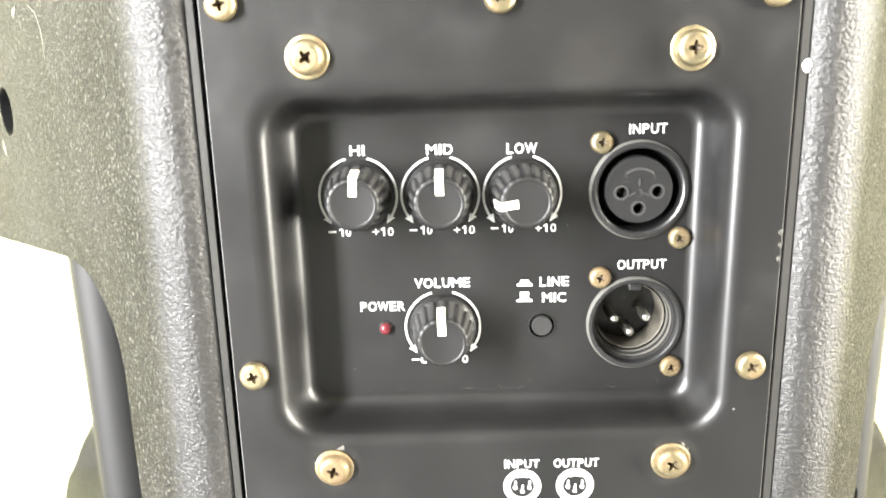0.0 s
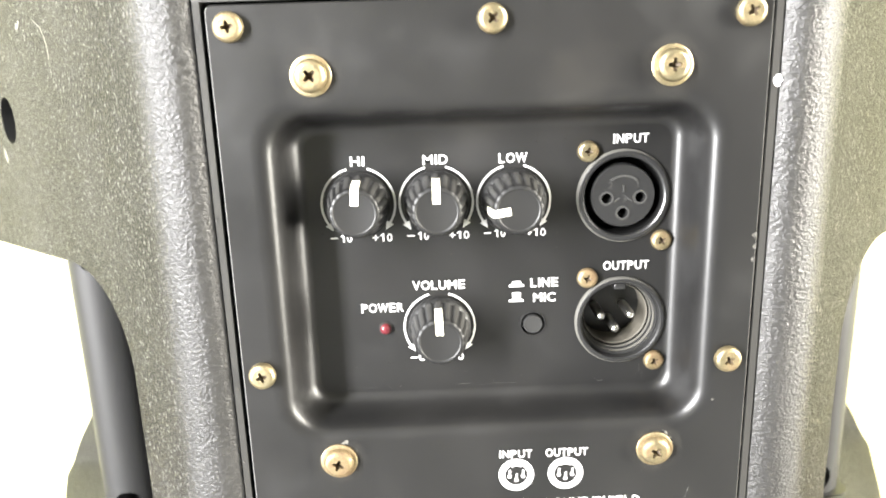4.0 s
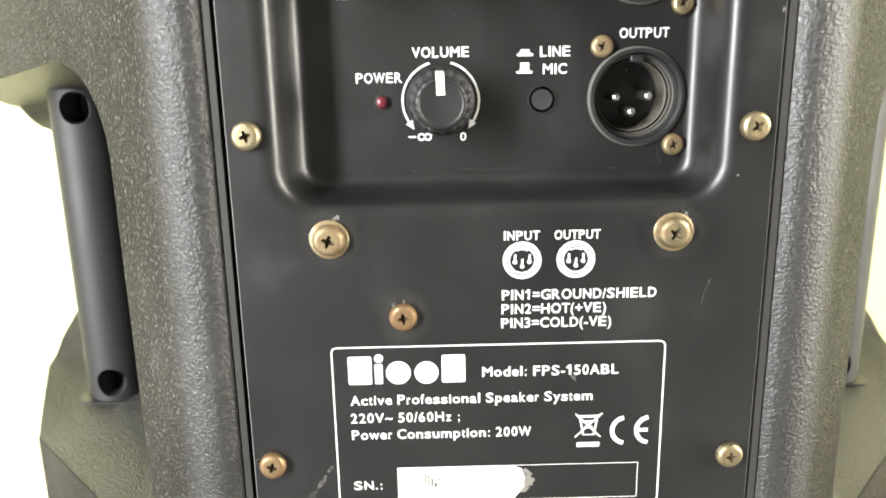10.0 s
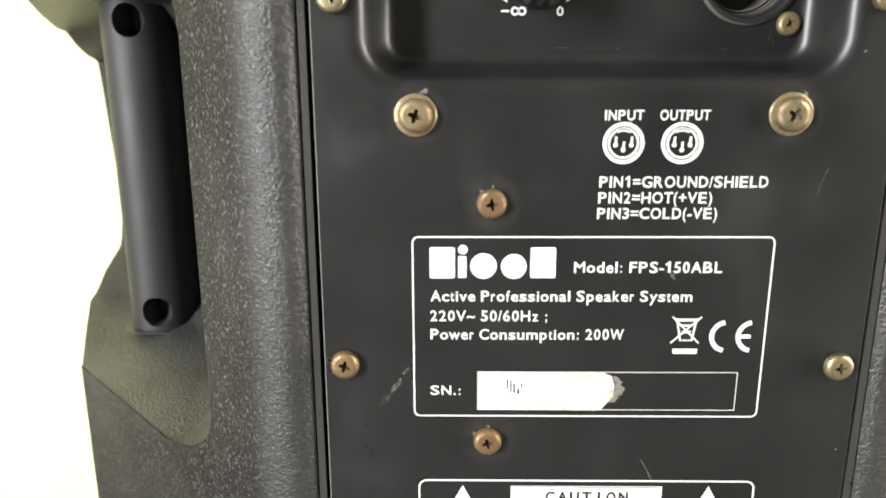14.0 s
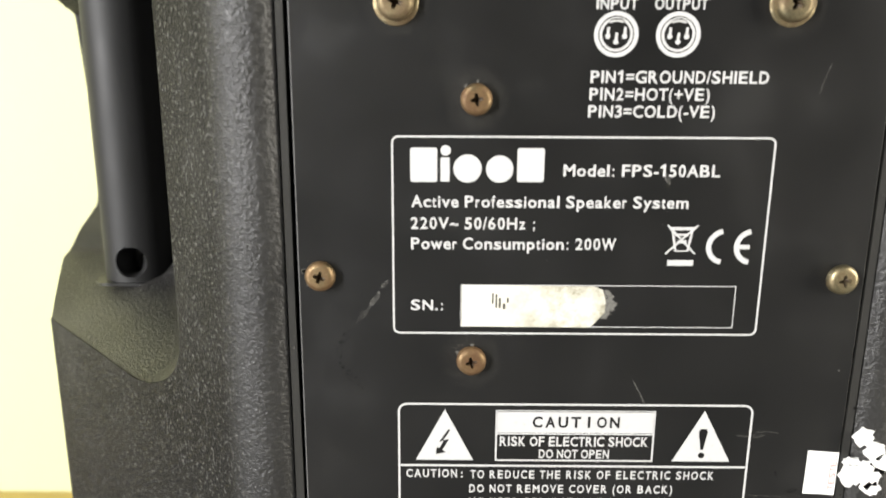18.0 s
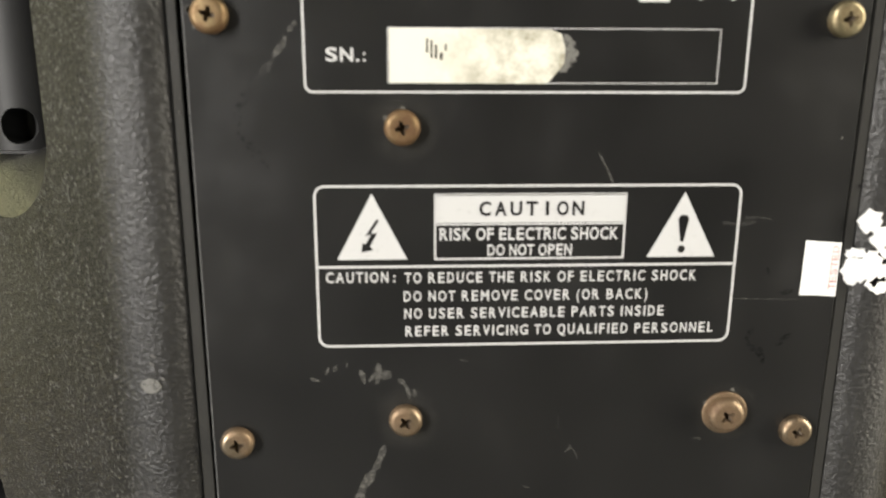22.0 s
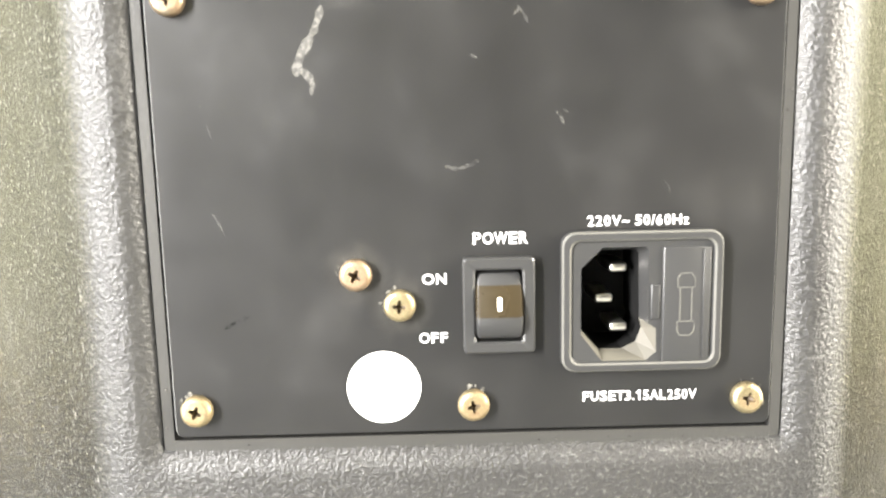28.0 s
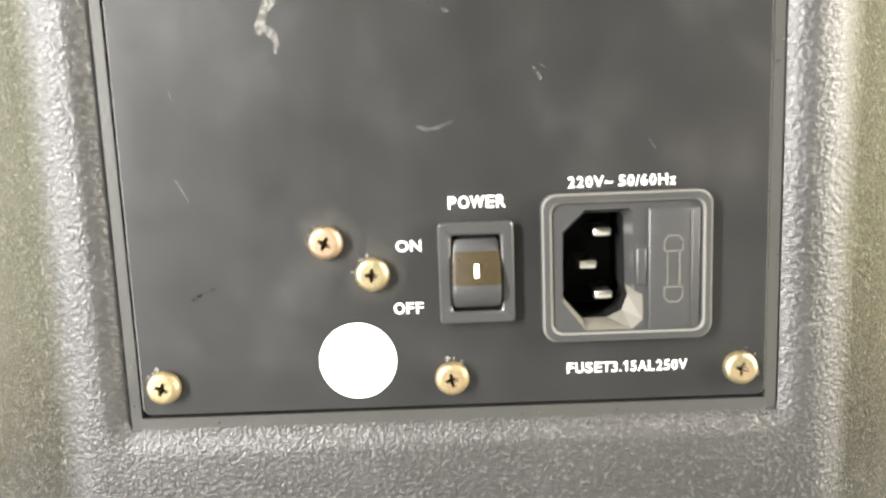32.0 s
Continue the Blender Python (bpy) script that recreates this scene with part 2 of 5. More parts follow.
def wall_material(name, tint):
    m, n, l, b = mat(name, tint, 0.75)
    c = obj_coord(n)
    a = noise_node(n, l, 2.5, 5, c)
    f = noise_node(n, l, 120, 4, c)
    col = ramp(n, l, a.outputs["Fac"], [(0.3, tuple(v * 0.95 for v in tint)), (0.7, tint)])
    l.new(col.outputs["Color"], b.inputs["Base Color"])
    add_bump(n, l, b, [(f.outputs["Fac"], 1.0)], 0.001, 0.3)
    return m


def wood_material():
    m, n, l, b = mat("varnished_brown_wood", (0.3, 0.17, 0.06), 0.4)
    c = obj_coord(n)
    mp = n.new("ShaderNodeMapping")
    mp.inputs["Scale"].default_value = (1.5, 22, 22)
    l.new(c, mp.inputs["Vector"])
    a = noise_node(n, l, 3, 6, mp.outputs["Vector"], 0.6)
    col = ramp(n, l, a.outputs["Fac"], [(0.3, (0.4, 0.29, 0.08)), (0.7, (0.52, 0.39, 0.12))])
    l.new(col.outputs["Color"], b.inputs["Base Color"])
    return m


PANEL = panel_material()
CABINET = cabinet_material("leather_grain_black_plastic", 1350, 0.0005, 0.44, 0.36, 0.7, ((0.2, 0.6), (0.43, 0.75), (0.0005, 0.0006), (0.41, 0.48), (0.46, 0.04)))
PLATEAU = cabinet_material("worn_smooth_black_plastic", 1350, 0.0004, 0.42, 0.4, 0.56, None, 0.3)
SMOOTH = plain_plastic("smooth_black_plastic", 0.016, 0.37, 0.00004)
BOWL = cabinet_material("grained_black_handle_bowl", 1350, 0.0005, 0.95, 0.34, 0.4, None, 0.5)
KNOB = plain_plastic("black_knob_plastic", 0.008, 0.42)
KNOB.node_tree.nodes["Principled BSDF"].inputs["Specular IOR Level"].default_value = 0.4
LUG = plain_plastic("glossy_grey_lug_plastic", 0.05, 0.3, 0.00003)
GRIP = plain_plastic("satin_black_grip_plastic", 0.013, 0.54, 0.00004)
GRIP.node_tree.nodes["Principled BSDF"].inputs["Specular IOR Level"].default_value = 0.38
SOCKET = plain_plastic("black_socket_plastic", 0.014, 0.32, 0.00005)
# near-black that carries the shade of holes, gaps and notches
SHADE_BLACK = plain_plastic("shade_black_plastic", 0.004, 0.6)
SHADE_BLACK.node_tree.nodes["Principled BSDF"].inputs["Specular IOR Level"].default_value = 0.12
GREYPLASTIC = plain_plastic("dusty_grey_black_plastic", 0.02, 0.36, 0.00005)
FUSE = plain_plastic("smoky_fuse_drawer_plastic", 0.02, 0.38, 0.00004)
ROCKER = plain_plastic("smoky_brown_rocker_plastic", (0.021, 0.0155, 0.008), 0.25)
BRASS = brass_material()
TARNISHED = brass_material("tarnished_pinkish_zinc_screw", -0.01)
RUSTY = brass_material("rusted_zinc_screw", 0.09)
PRINT = print_material()
FADED = paper_material("faded_red_ink", (0.5, 0.26, 0.24))
PAPER = paper_material("white_paper_tape", (0.82, 0.82, 0.8))
STICKER = sticker_material()
GRIME_SHADE = plain_plastic("grimy_shaded_recess", (0.07, 0.048, 0.028), 0.7)
STRIP = plain_plastic("worn_strip_plastic", (0.023, 0.0224, 0.0206), 0.42, 0.00012)
DUSTY = paper_material("dusty_grey_plastic_edge", (0.06, 0.058, 0.051))
CREAM = paper_material("cream_dusty_lit_plastic", (0.055, 0.05, 0.039))
WORN = mat("worn_bare_steel_edge", (0.17, 0.168, 0.163), 0.5, 0.3)[0]
CRUMB = paper_material("pale_dust_crumb", (0.095, 0.09, 0.078))
HALO = halo_material()
THREAD = paper_material("dusty_socket_thread", (0.065, 0.062, 0.053))
# pale tone for raised details: dust, and the light they catch
RIDGE = paper_material("dusty_lit_ridge", (0.022, 0.0215, 0.02))
POINTER = paper_material("ivory_pointer_paint", (0.85, 0.82, 0.66))
SILVER = mat("tinned_contact_metal", (0.8, 0.78, 0.72), 0.28, 1.0)[0]
LED = mat("red_led_lens", (0.09, 0.012, 0.016), 0.28)[0]
SCRAPE = residue_material("grey_scrape_residue", (0.075, 0.072, 0.065), 0.3)
FAINT = residue_material("faint_scrape_residue", (0.05, 0.0485, 0.044), 0.38)
SCUFF = residue_material("pale_scuff_residue", (0.13, 0.126, 0.114), 0.22)
CHAMFER = paper_material("cream_lit_inlet_lip", (0.05, 0.046, 0.035))
SMEAR = residue_material("faint_dark_smear", grey(0.005), 0.5, 0.1)
SMUDGE = residue_material("dark_smear", grey(0.005), 0.44, 0.16)
WALL = wall_material("cream_yellow_wall_paint", (0.8, 0.79, 0.43))
PLASTER = wall_material("grey_wall_paint", (0.5, 0.5, 0.49))
UMBER = wall_material("mid_brown_wall_paint", (0.1, 0.092, 0.08))
BROWN = wall_material("dark_brown_wall_paint", (0.035, 0.031, 0.026))
OCHRE = wall_material("pale_grey_wall_paint", (0.14, 0.143, 0.147))
CEIL = wall_material("ceiling_grey_paint", (0.14, 0.14, 0.134))
WOOD = wood_material()
TILE = wall_material("pale_grey_floor_screed", (0.13, 0.132, 0.134))


# ---------------- mesh helpers ----------------
def part(name, bm, material, parent=None, label="", smooth=True):
    bmesh.ops.recalc_face_normals(bm, faces=bm.faces[:])
    me = bpy.data.meshes.new(name)
    bm.to_mesh(me)
    bm.free()
    if smooth:
        me.shade_smooth()
    me.materials.append(material)
    ob = new(name, me)
    ob.parent = parent
    if label:
        ob["label"] = label
    return ob


def place(name, me, parent, m, label=""):
    ob = new(name, me)
    ob.parent = parent
    ob.matrix_basis = m
    if label:
        ob["label"] = label
    return ob


def sharp(me, degrees=35):
    """Marks edges sharper than the angle, so that smooth shading breaks there."""
    me.set_sharp_from_angle(angle=radians(degrees))


def box(bm, x0, x1, y0, y1, z0, z1, bevel=0.0, seg=2):
    v = [bm.verts.new((x, y, z)) for x in (x0, x1) for y in (y0, y1) for z in (z0, z1)]
    f = [bm.faces.new([v[i] for i in q]) for q in ((0, 1, 3, 2), (4, 6, 7, 5), (0, 4, 5, 1), (2, 3, 7, 6), (0, 2, 6, 4), (1, 5, 7, 3))]
    if bevel:
        e = list({e for q in f for e in q.edges})
        bmesh.ops.bevel(bm, geom=e, offset=bevel, segments=seg, affect="EDGES", profile=0.5)
    return bm


def round_rect(x0, x1, z0, z1, r, per=8):
    """Closed outline in x, z, counted from the upper right corner, the same number of points for any size."""
    out = []
    for cx, cz, a0 in ((x1 - r, z1 - r, 0), (x0 + r, z1 - r, 90), (x0 + r, z0 + r, 180), (x1 - r, z0 + r, 270)):
        for k in range(per + 1):
            a = radians(a0 + 90 * k / per)
            out.append((cx + r * math.cos(a), cz + r * math.sin(a)))
    return out


def circle(cx, cz, r, n=40):
    return [(cx + r * math.cos(2 * math.pi * k / n), cz + r * math.sin(2 * math.pi * k / n)) for k in range(n)]


def ring_verts(bm, outline, y):
    return [bm.verts.new((x, y, z)) for x, z in outline]


def bridge(bm, a, b):
    n = len(a)
    for k in range(n):
        bm.faces.new((a[k], a[(k + 1) % n], b[(k + 1) % n], b[k]))


def loop_edges(bm, verts):
    n = len(verts)
    return [bm.edges.get((verts[k], verts[(k + 1) % n])) or bm.edges.new((verts[k], verts[(k + 1) % n])) for k in range(n)]


def fill_between(bm, loops):
    e = [x for v in loops for x in loop_edges(bm, v)]
    bmesh.ops.triangle_fill(bm, edges=e, use_beauty=True, use_dissolve=False, normal=(0, -1, 0))


def lathe(profile, n=40, cap_start=True, cap_end=True):
    """Turns (radius, y) points about the y axis."""
    bm = bmesh.new()
    rings = [ring_verts(bm, circle(0, 0, r, n), y) for r, y in profile]
    for a, b in zip(rings, rings[1:]):
        bridge(bm, a, b)
    if cap_start:
        bm.faces.new(rings[0])
    if cap_end:
        bm.faces.new(rings[-1])
    return bm


# advance widths of an ordinary heavy grotesque, in thousandths of the letter height
ADVANCE = {c: w for w, chars in ((278, " Iijl,./"), (333, "()-:;!ft"), (389, "r"), (500, "z"), (556, "0123456789aceksvxyJ"), (584, "+=~"), (611, "bdghnopquLFTZ"), (667, "EPSVXY"), (722, "ABCDHKNRU"), (778, "GOQw"), (833, "M"), (889, "m"), (944, "W")) for c in chars}
BEARING = {c: w for w, chars in ((15, "AVWYTvwy/"), (25, "-"), (40, "=+~tfOCGQoce()sa"), (110, ":;"), (70, "1")) for c in chars}
GLYPHS = {}


def glyph(ch, bold):
    """Corners and faces of one letter of the built-in font."""
    if ch == "1":
        return np.array([(0.17, 0, 0), (0.315, 0, 0), (0.315, 0.729, 0), (0.2, 0.729, 0), (0.0, 0.56, 0), (0.0, 0.45, 0), (0.17, 0.53, 0)]), [(0, 1, 6), (1, 2, 6), (2, 3, 6), (3, 4, 5, 6)]
    if (ch, bold) not in GLYPHS:
        cu = bpy.data.curves.new("lettering", "FONT")
        cu.body, cu.size, cu.offset, cu.resolution_u = ch, 1.0, bold, 3
        ob = bpy.data.objects.new("lettering", cu)
        scene.collection.objects.link(ob)
        me = bpy.data.meshes.new_from_object(ob.evaluated_get(bpy.context.evaluated_depsgraph_get()))
        bpy.data.objects.remove(ob)
        GLYPHS[ch, bold] = np.array([v.co[:] for v in me.vertices]), [tuple(p.vertices) for p in me.polygons]
        bpy.data.meshes.remove(me)
    return GLYPHS[ch, bold]


def text_mesh(body, x0, x1, z, cap, y, bold=0.015, thick=0.00006, track=0):
    """A line of lettering between x0 and x1, its capitals' middle at z, in front of the plane y."""
    cells, pen = [], 0.0
    for ch in body:
        adv, side = ADVANCE.get(ch, 600), BEARING.get(ch, 62)
        if ch != " ":
            cells.append((ch, pen + side, pen + (400 if ch == "1" else adv - side)))
        pen += adv + track
    lo, hi = cells[0][1], cells[-1][2]
    verts, faces = [], []
    for ch, a, b in cells:
        co, polys = glyph(ch, bold)
        left, right = co[:, 0].min(), co[:, 0].max()
        base = len(verts)
        for cx, cz, _ in co:
            u = a + (cx - left) / max(right - left, 1e-6) * (b - a)
            verts.append((x0 + (u - lo) / (hi - lo) * (x1 - x0), y - thick, z + (cz - 0.3645) * cap / 0.729))
        faces += [tuple(base + k for k in p) for p in polys]
    me = bpy.data.meshes.new("lettering")
    me.from_pydata(verts, [], faces)
    me.update()
    return me


def lettering(body, x0, x1, z, cap, y, parent, bold=0.015, material=None, name="printed_text", track=0):
    me = text_mesh(body, x0 * M, x1 * M, z * M, cap * M, y * M, bold, 0.00006, track)
    me.materials.append(material or PRINT)
    ob = new(name, me)
    ob.parent = parent
    return ob


def flat_shape(name, outline, y, material, parent, thick=0.08, label="", holes=()):
    """A thin printed or stuck shape in the x, z plane (millimetres) with its front at y - thick."""
    bm = bmesh.new()
    loops = [ring_verts(bm, [(x * M, z * M) for x, z in o], (y - thick) * M) for o in (outline, *holes)]
    if len(loops) == 1:
        bm.faces.new(loops[0])
    else:
        fill_between(bm, loops)
    ext = bmesh.ops.extrude_face_region(bm, geom=bm.faces[:])
    for v in ext["geom"]:
        if isinstance(v, bmesh.types.BMVert):
            v.co.y += (thick - 0.01) * M
    return part(name, bm, material, parent, label, smooth=False)


def stroke(points, width):
    """Outline of a line of that width through points (millimetres)."""
    left, right = [], []
    for k, (x, z) in enumerate(points):
        a, b = points[max(k - 1, 0)], points[min(k + 1, len(points) - 1)]
        d = Vector((b[0] - a[0], b[1] - a[1])).normalized()
        w = width[k] if isinstance(width, (list, tuple)) else width
        left.append((x - d.y * w / 2, z + d.x * w / 2))
        right.append((x + d.y * w / 2, z - d.x * w / 2))
    return left + right[::-1]


def arc(cx, cz, r, a0, a1, n=24):
    return [(cx + r * math.cos(radians(a0 + (a1 - a0) * k / n)), cz + r * math.sin(radians(a0 + (a1 - a0) * k / n))) for k in range(n + 1)]


def frame_outline(x0, x1, z0, z1, r, w):
    return round_rect(x0, x1, z0, z1, r, 6), round_rect(x0 + w, x1 - w, z0 + w, z1 - w, max(r - w, 0.05), 6)


def mm(outline):
    return [(x * M, z * M) for x, z in outline]


# ---------------- the room ----------------
FLOOR_Z, BACK_Y, CEIL_Z = -0.17, 0.45, 2.4
RX, RY = 1.7, -3.2


def slab(name, dims, material, category, label):
    bm = box(bmesh.new(), *dims)
    ob = part(name, bm, material, None, "", smooth=False)
    return tagged(ob, label, category, "", "structure")


# all but the north wall and baseboard are unseen, toned for their bounced light
slab("floor", (-RX - 0.1, RX + 0.1, RY - 0.1, BACK_Y + 0.1, FLOOR_Z - 0.1, FLOOR_Z), TILE, "floor", "plain pale grey floor under the loudspeaker")
slab("ceiling", (-RX - 0.1, RX + 0.1, RY - 0.1, BACK_Y + 0.1, CEIL_Z, CEIL_Z + 0.1), CEIL, "ceiling", "plain grey painted ceiling over the room")
slab("wall_north", (-RX, RX, BACK_Y, BACK_Y + 0.1, FLOOR_Z, CEIL_Z), WALL, "wall", "brightly lit cream-yellow painted wall behind the loudspeaker")
slab("baseboard", (-RX, RX, BACK_Y - 0.018, BACK_Y - 0.002, FLOOR_Z, -0.087), WOOD, "baseboard", "brown wooden skirting board along the cream wall")
# unseen south wall, added in pale and dark halves to grade the panel's reflection
slab("wall_south", (-RX, 0.1, RY - 0.1, RY, FLOOR_Z, CEIL_Z), PLASTER, "wall", "unseen plain grey wall, pale to brighten the reflection on the panel")
slab("unseen_wall_dark_half", (0.1, RX, RY - 0.1, RY, FLOOR_Z, CEIL_Z), BROWN, "wall", "unseen dark brown wall half added to dim the reflection on the panel")
for wall, sx in (("wall_west", -1), ("wall_east", 1)):
    bm = bmesh.new()
    a, b = sorted((sx * RX, sx * (RX + 0.1)))
    y0, y1, z0, z1 = (-1.54, -1.18, -0.08, 1.88) if sx < 0 else (-0.8, -0.2, -0.08, 1.58)
    box(bm, a, b, RY, y0, FLOOR_Z, CEIL_Z)
    box(bm, a, b, y1, BACK_Y, FLOOR_Z, CEIL_Z)
    box(bm, a, b, y0, y1, FLOOR_Z, z0)
    box(bm, a, b, y0, y1, z1, CEIL_Z)
    tagged(part(wall, bm, OCHRE if sx < 0 else UMBER, None, "", smooth=False), "painted wall with a daylight opening", "wall", "", "structure")

# ---------------- loudspeaker: cabinet ----------------
speaker = new("loudspeaker")
speaker.location = (0, 0, FLOOR_Z)
bpy.context.view_layer.update()
tagged(speaker, "scuffed black plastic active loudspeaker with rear amplifier panel", "loudspeaker")
ORIGIN = Matrix.Translation((0, 0, -FLOOR_Z))
Z_TOP, FRONT = 0.6, 0.36
OPEN_X, OPEN_Z0, OPEN_Z1 = 64.6, 67.5, 416.2


def slant(x):
    return -3 + (x - 77) * 1.101


def ridge(x):
    """Depth of the rounded rear corner at x (millimetres, x > 0)."""
    t0, t1 = 72.6, 84.6
    if x <= t0:
        return -1.2
    if x >= t1:
        return slant(x)
    k = (x - t0) / (t1 - t0)
    p0, p1, p2 = -1.2, -1.2, slant(t1)
    return (1 - k) ** 2 * p0 + 2 * k * (1 - k) * p1 + k * k * p2


def opening(z):
    """Half width of the panel opening, a little tighter towards its foot."""
    return float(np.interp(z, [68, 125, 170, 235], [64.0, 64.05, 64.2, OPEN_X]))


def rim(x, z):
    """Depth of the stepped rim round the panel opening, by the distance outside the opening."""
    dx, dz = x - OPEN_X, max(OPEN_Z0 - z, z - OPEN_Z1)
    d = max(dx, dz) if min(dx, dz) < 0 else math.hypot(dx, dz)
    if max(dx, dz) < 0:
        return 45.0
    if dz > max(dx, 0) and z < OPEN_Z0:
        return float(np.interp(d, [0.0, 1.5, 2.6, 4.4, 6.2, 7.2], [1.3, 1.34, 1.3, 0.65, 0.12, 0.0]))
    return float(np.interp(d, [0.0, 0.5, 1.6, 1.72, 1.98, 2.1, 3.0, 4.4, 6.2, 7.2], [1.4, 1.28, 1.34, 3.0, 3.0, 1.9, 1.35, 0.65, 0.12, 0.0]))


LOW, HIGH, DEEP = 193.5, 344.0, 85.0


RISE, SINK = ([0, 3, 7, 11, 12.6, 13.2, 20, 29], [0, 10, 26, 46, 55, 57, 67, 85]), ([0, 4, 7, 10, 16, 21, 26, 29], [0, 22, 44, 60, 65, 70, 77, 85])


def rimx(z):
    """Outer edge of the slanted side, a little wider above the handle."""
    return 183.0 + 8.5 * min(max((z - 260) / 70, 0), 1)


def outside(d, z):
    return rimx(z) + (15.5 + 3.0 * min(max((236 - z) / 23, 0), 1)) * min(d / 50, 1)


def recess(z):
    """Inner edge x on the slanted face and the depth of the handle recess at height z; none: the outer edge and 0."""
    q = min(z - LOW, HIGH - z)
    if q <= 0:
        return rimx(z), 0.0
    r = 27.0
    edge = 99.8 + (r - math.sqrt(r * r - (r - q) ** 2) if q < r else 0)
    deep = float(min(np.interp(z - LOW, *RISE), np.interp(HIGH - z, *SINK)))
    return edge, deep


def cabinet():
    zs = set(np.arange(FLOOR_Z * 1000 + 14, 60, 10).tolist() + np.arange(425, Z_TOP * 1000 - 12, 10).tolist())
    zs |= set([60, 61, 61.8, 62.6, 63.3, 63.9, 65.4, 65.52, 65.78, 65.9, OPEN_Z0 - 0.02, OPEN_Z0 + 0.02, OPEN_Z1 - 0.02, OPEN_Z1 + 0.02, 417.8, 417.92, 418.18, 418.3, 419.8, 420.4, 421, 421.7, 422.5, 424])
    zs |= set(np.arange(75, 190, 10).tolist() + [190, 192, LOW - 0.05] + (LOW + 0.05 + 0.5 * np.arange(12) ** 1.35).tolist())
    zs |= set(np.arange(208, 332, 2.0).tolist() + (HIGH - 0.05 - 0.5 * np.arange(10) ** 1.35).tolist() + [HIGH + 0.05, 344, 346] + np.arange(355, 412, 10).tolist())
    zs = sorted(zs)
    zlist = [(zs[0] - 14, 12), (zs[0] - 12, 7)] + [(z, 0) for z in zs] + [(zs[-1] + 8, 4), (zs[-1] + 12, 12)]
    xs = [0, 22, 44, 60, OPEN_X - 0.02, OPEN_X + 0.02, 66.2, 66.32, 66.58, 66.7, 68.2, 69.0, 69.6, 70.2, 70.8, 71.4] + [72 + k for k in range(0, 14)] + [86.5, 89, 92, 96]
    rows = []
    for z, inset in zlist:
        row = []
        for x in xs:
            y = max(ridge(x), -1.2) + (rim(x, z) if x < 76 else 0.0)
            row.append((x + (opening(z) - OPEN_X if abs(x - OPEN_X) < 0.1 else 0.0), y + inset))
        edge, deep = recess(z)
        for k in range(1, 9):
            x = 96 + (edge - 96) * k / 8
            row.append((x - inset * 0.5 * k / 8, slant(x) + inset * (1 - k / 8)))
        row.append((edge - inset * 0.5, slant(edge) + 0.6))
        inner = edge + 38 * (deep / DEEP) ** 2
        inner = min(inner, rimx(z))
        for k in range(1, 7):
            q = k / 6
            row.append((edge + (inner - edge) * q * q - inset * 0.5, slant(edge) + 0.6 + (slant(inner) - slant(edge)) * q * q + deep * q))
        out = outside(deep, z)
        for k in range(1, 9):
            q = k / 8
            x = inner + (out - inner) * q
            row.append((x - inset * 0.5, slant(min(x, rimx(z))) + deep + 0.6 + 0.4 * q))
        row.append((outside(50, z) - inset * 0.5, max(slant(rimx(z)) + deep + 4, slant(rimx(z)) + 50)))
        row.append((209 - inset * 0.5, FRONT * 1000 - 20))
        row.append((203 - inset * 0.5, FRONT * 1000 - inset))
        rows.append(row)
    def sag(x, z):
        """The wing's lower edge falls a little towards its outer corner."""
        near = max(0.0, 1 - abs(z - HIGH) / 45)
        low = max(0.0, 1 - abs(z - LOW) / 30)
        if x < 65 and abs(z - OPEN_Z0) < 0.1:
            return z + 0.75
        z += 3.6 * low * low * (3 - 2 * low) * min(max((183 - x) / 70, 0), 1) if x > 96 else 0
        return z + near * near * (3 - 2 * near) * (0.13 * (128 - x) if x > 96 else max(0.416 * (x - 86), 0.0))

    bm = bmesh.new()
    grid = []
    for (z, _), row in zip(zlist, rows):
        right = [bm.verts.new((x * M, y * M, sag(x, z) * M)) for x, y in row]
        left = [bm.verts.new((-x * M, y * M, sag(x, z) * M)) for x, y in row[1:]]
        grid.append(left[::-1] + right)
    for a, b in zip(grid, grid[1:]):
        for k in range(len(a) - 1):
            bm.faces.new((a[k], a[k + 1], b[k + 1], b[k]))
        bm.faces.new((a[-1], a[0], b[0], b[-1]))
    bm.faces.new(grid[0])
    bm.faces.new(grid[-1])
    edge_col = len(xs) + 8
    rear, mid = len(xs) - 4, len(grid[0]) // 2
    index = {v: abs(k - mid) for row in grid for k, v in enumerate(row)}
    for f in bm.faces:
        cols = [index[v] for v in f.verts]
        cz = f.calc_center_median()
        d = max(abs(cz.x) / M - OPEN_X, OPEN_Z0 - cz.z / M, cz.z / M - OPEN_Z1)
        if min(cols) >= edge_col and LOW < cz.z / M < HIGH:
            f.material_index = 6
        elif min(cols) >= rear:
            f.material_index = 1
        elif -0.5 < d < 1.6:
            f.material_index = 4
        elif d < 2.2:
            f.material_index = 2 if abs(cz.x) > OPEN_X * M or cz.z > 0.3 else 5
        elif d < (7.4 if OPEN_Z0 < cz.z / M < OPEN_Z1 else 3.0 if cz.z > 0.3 else 0):
            f.material_index = 5
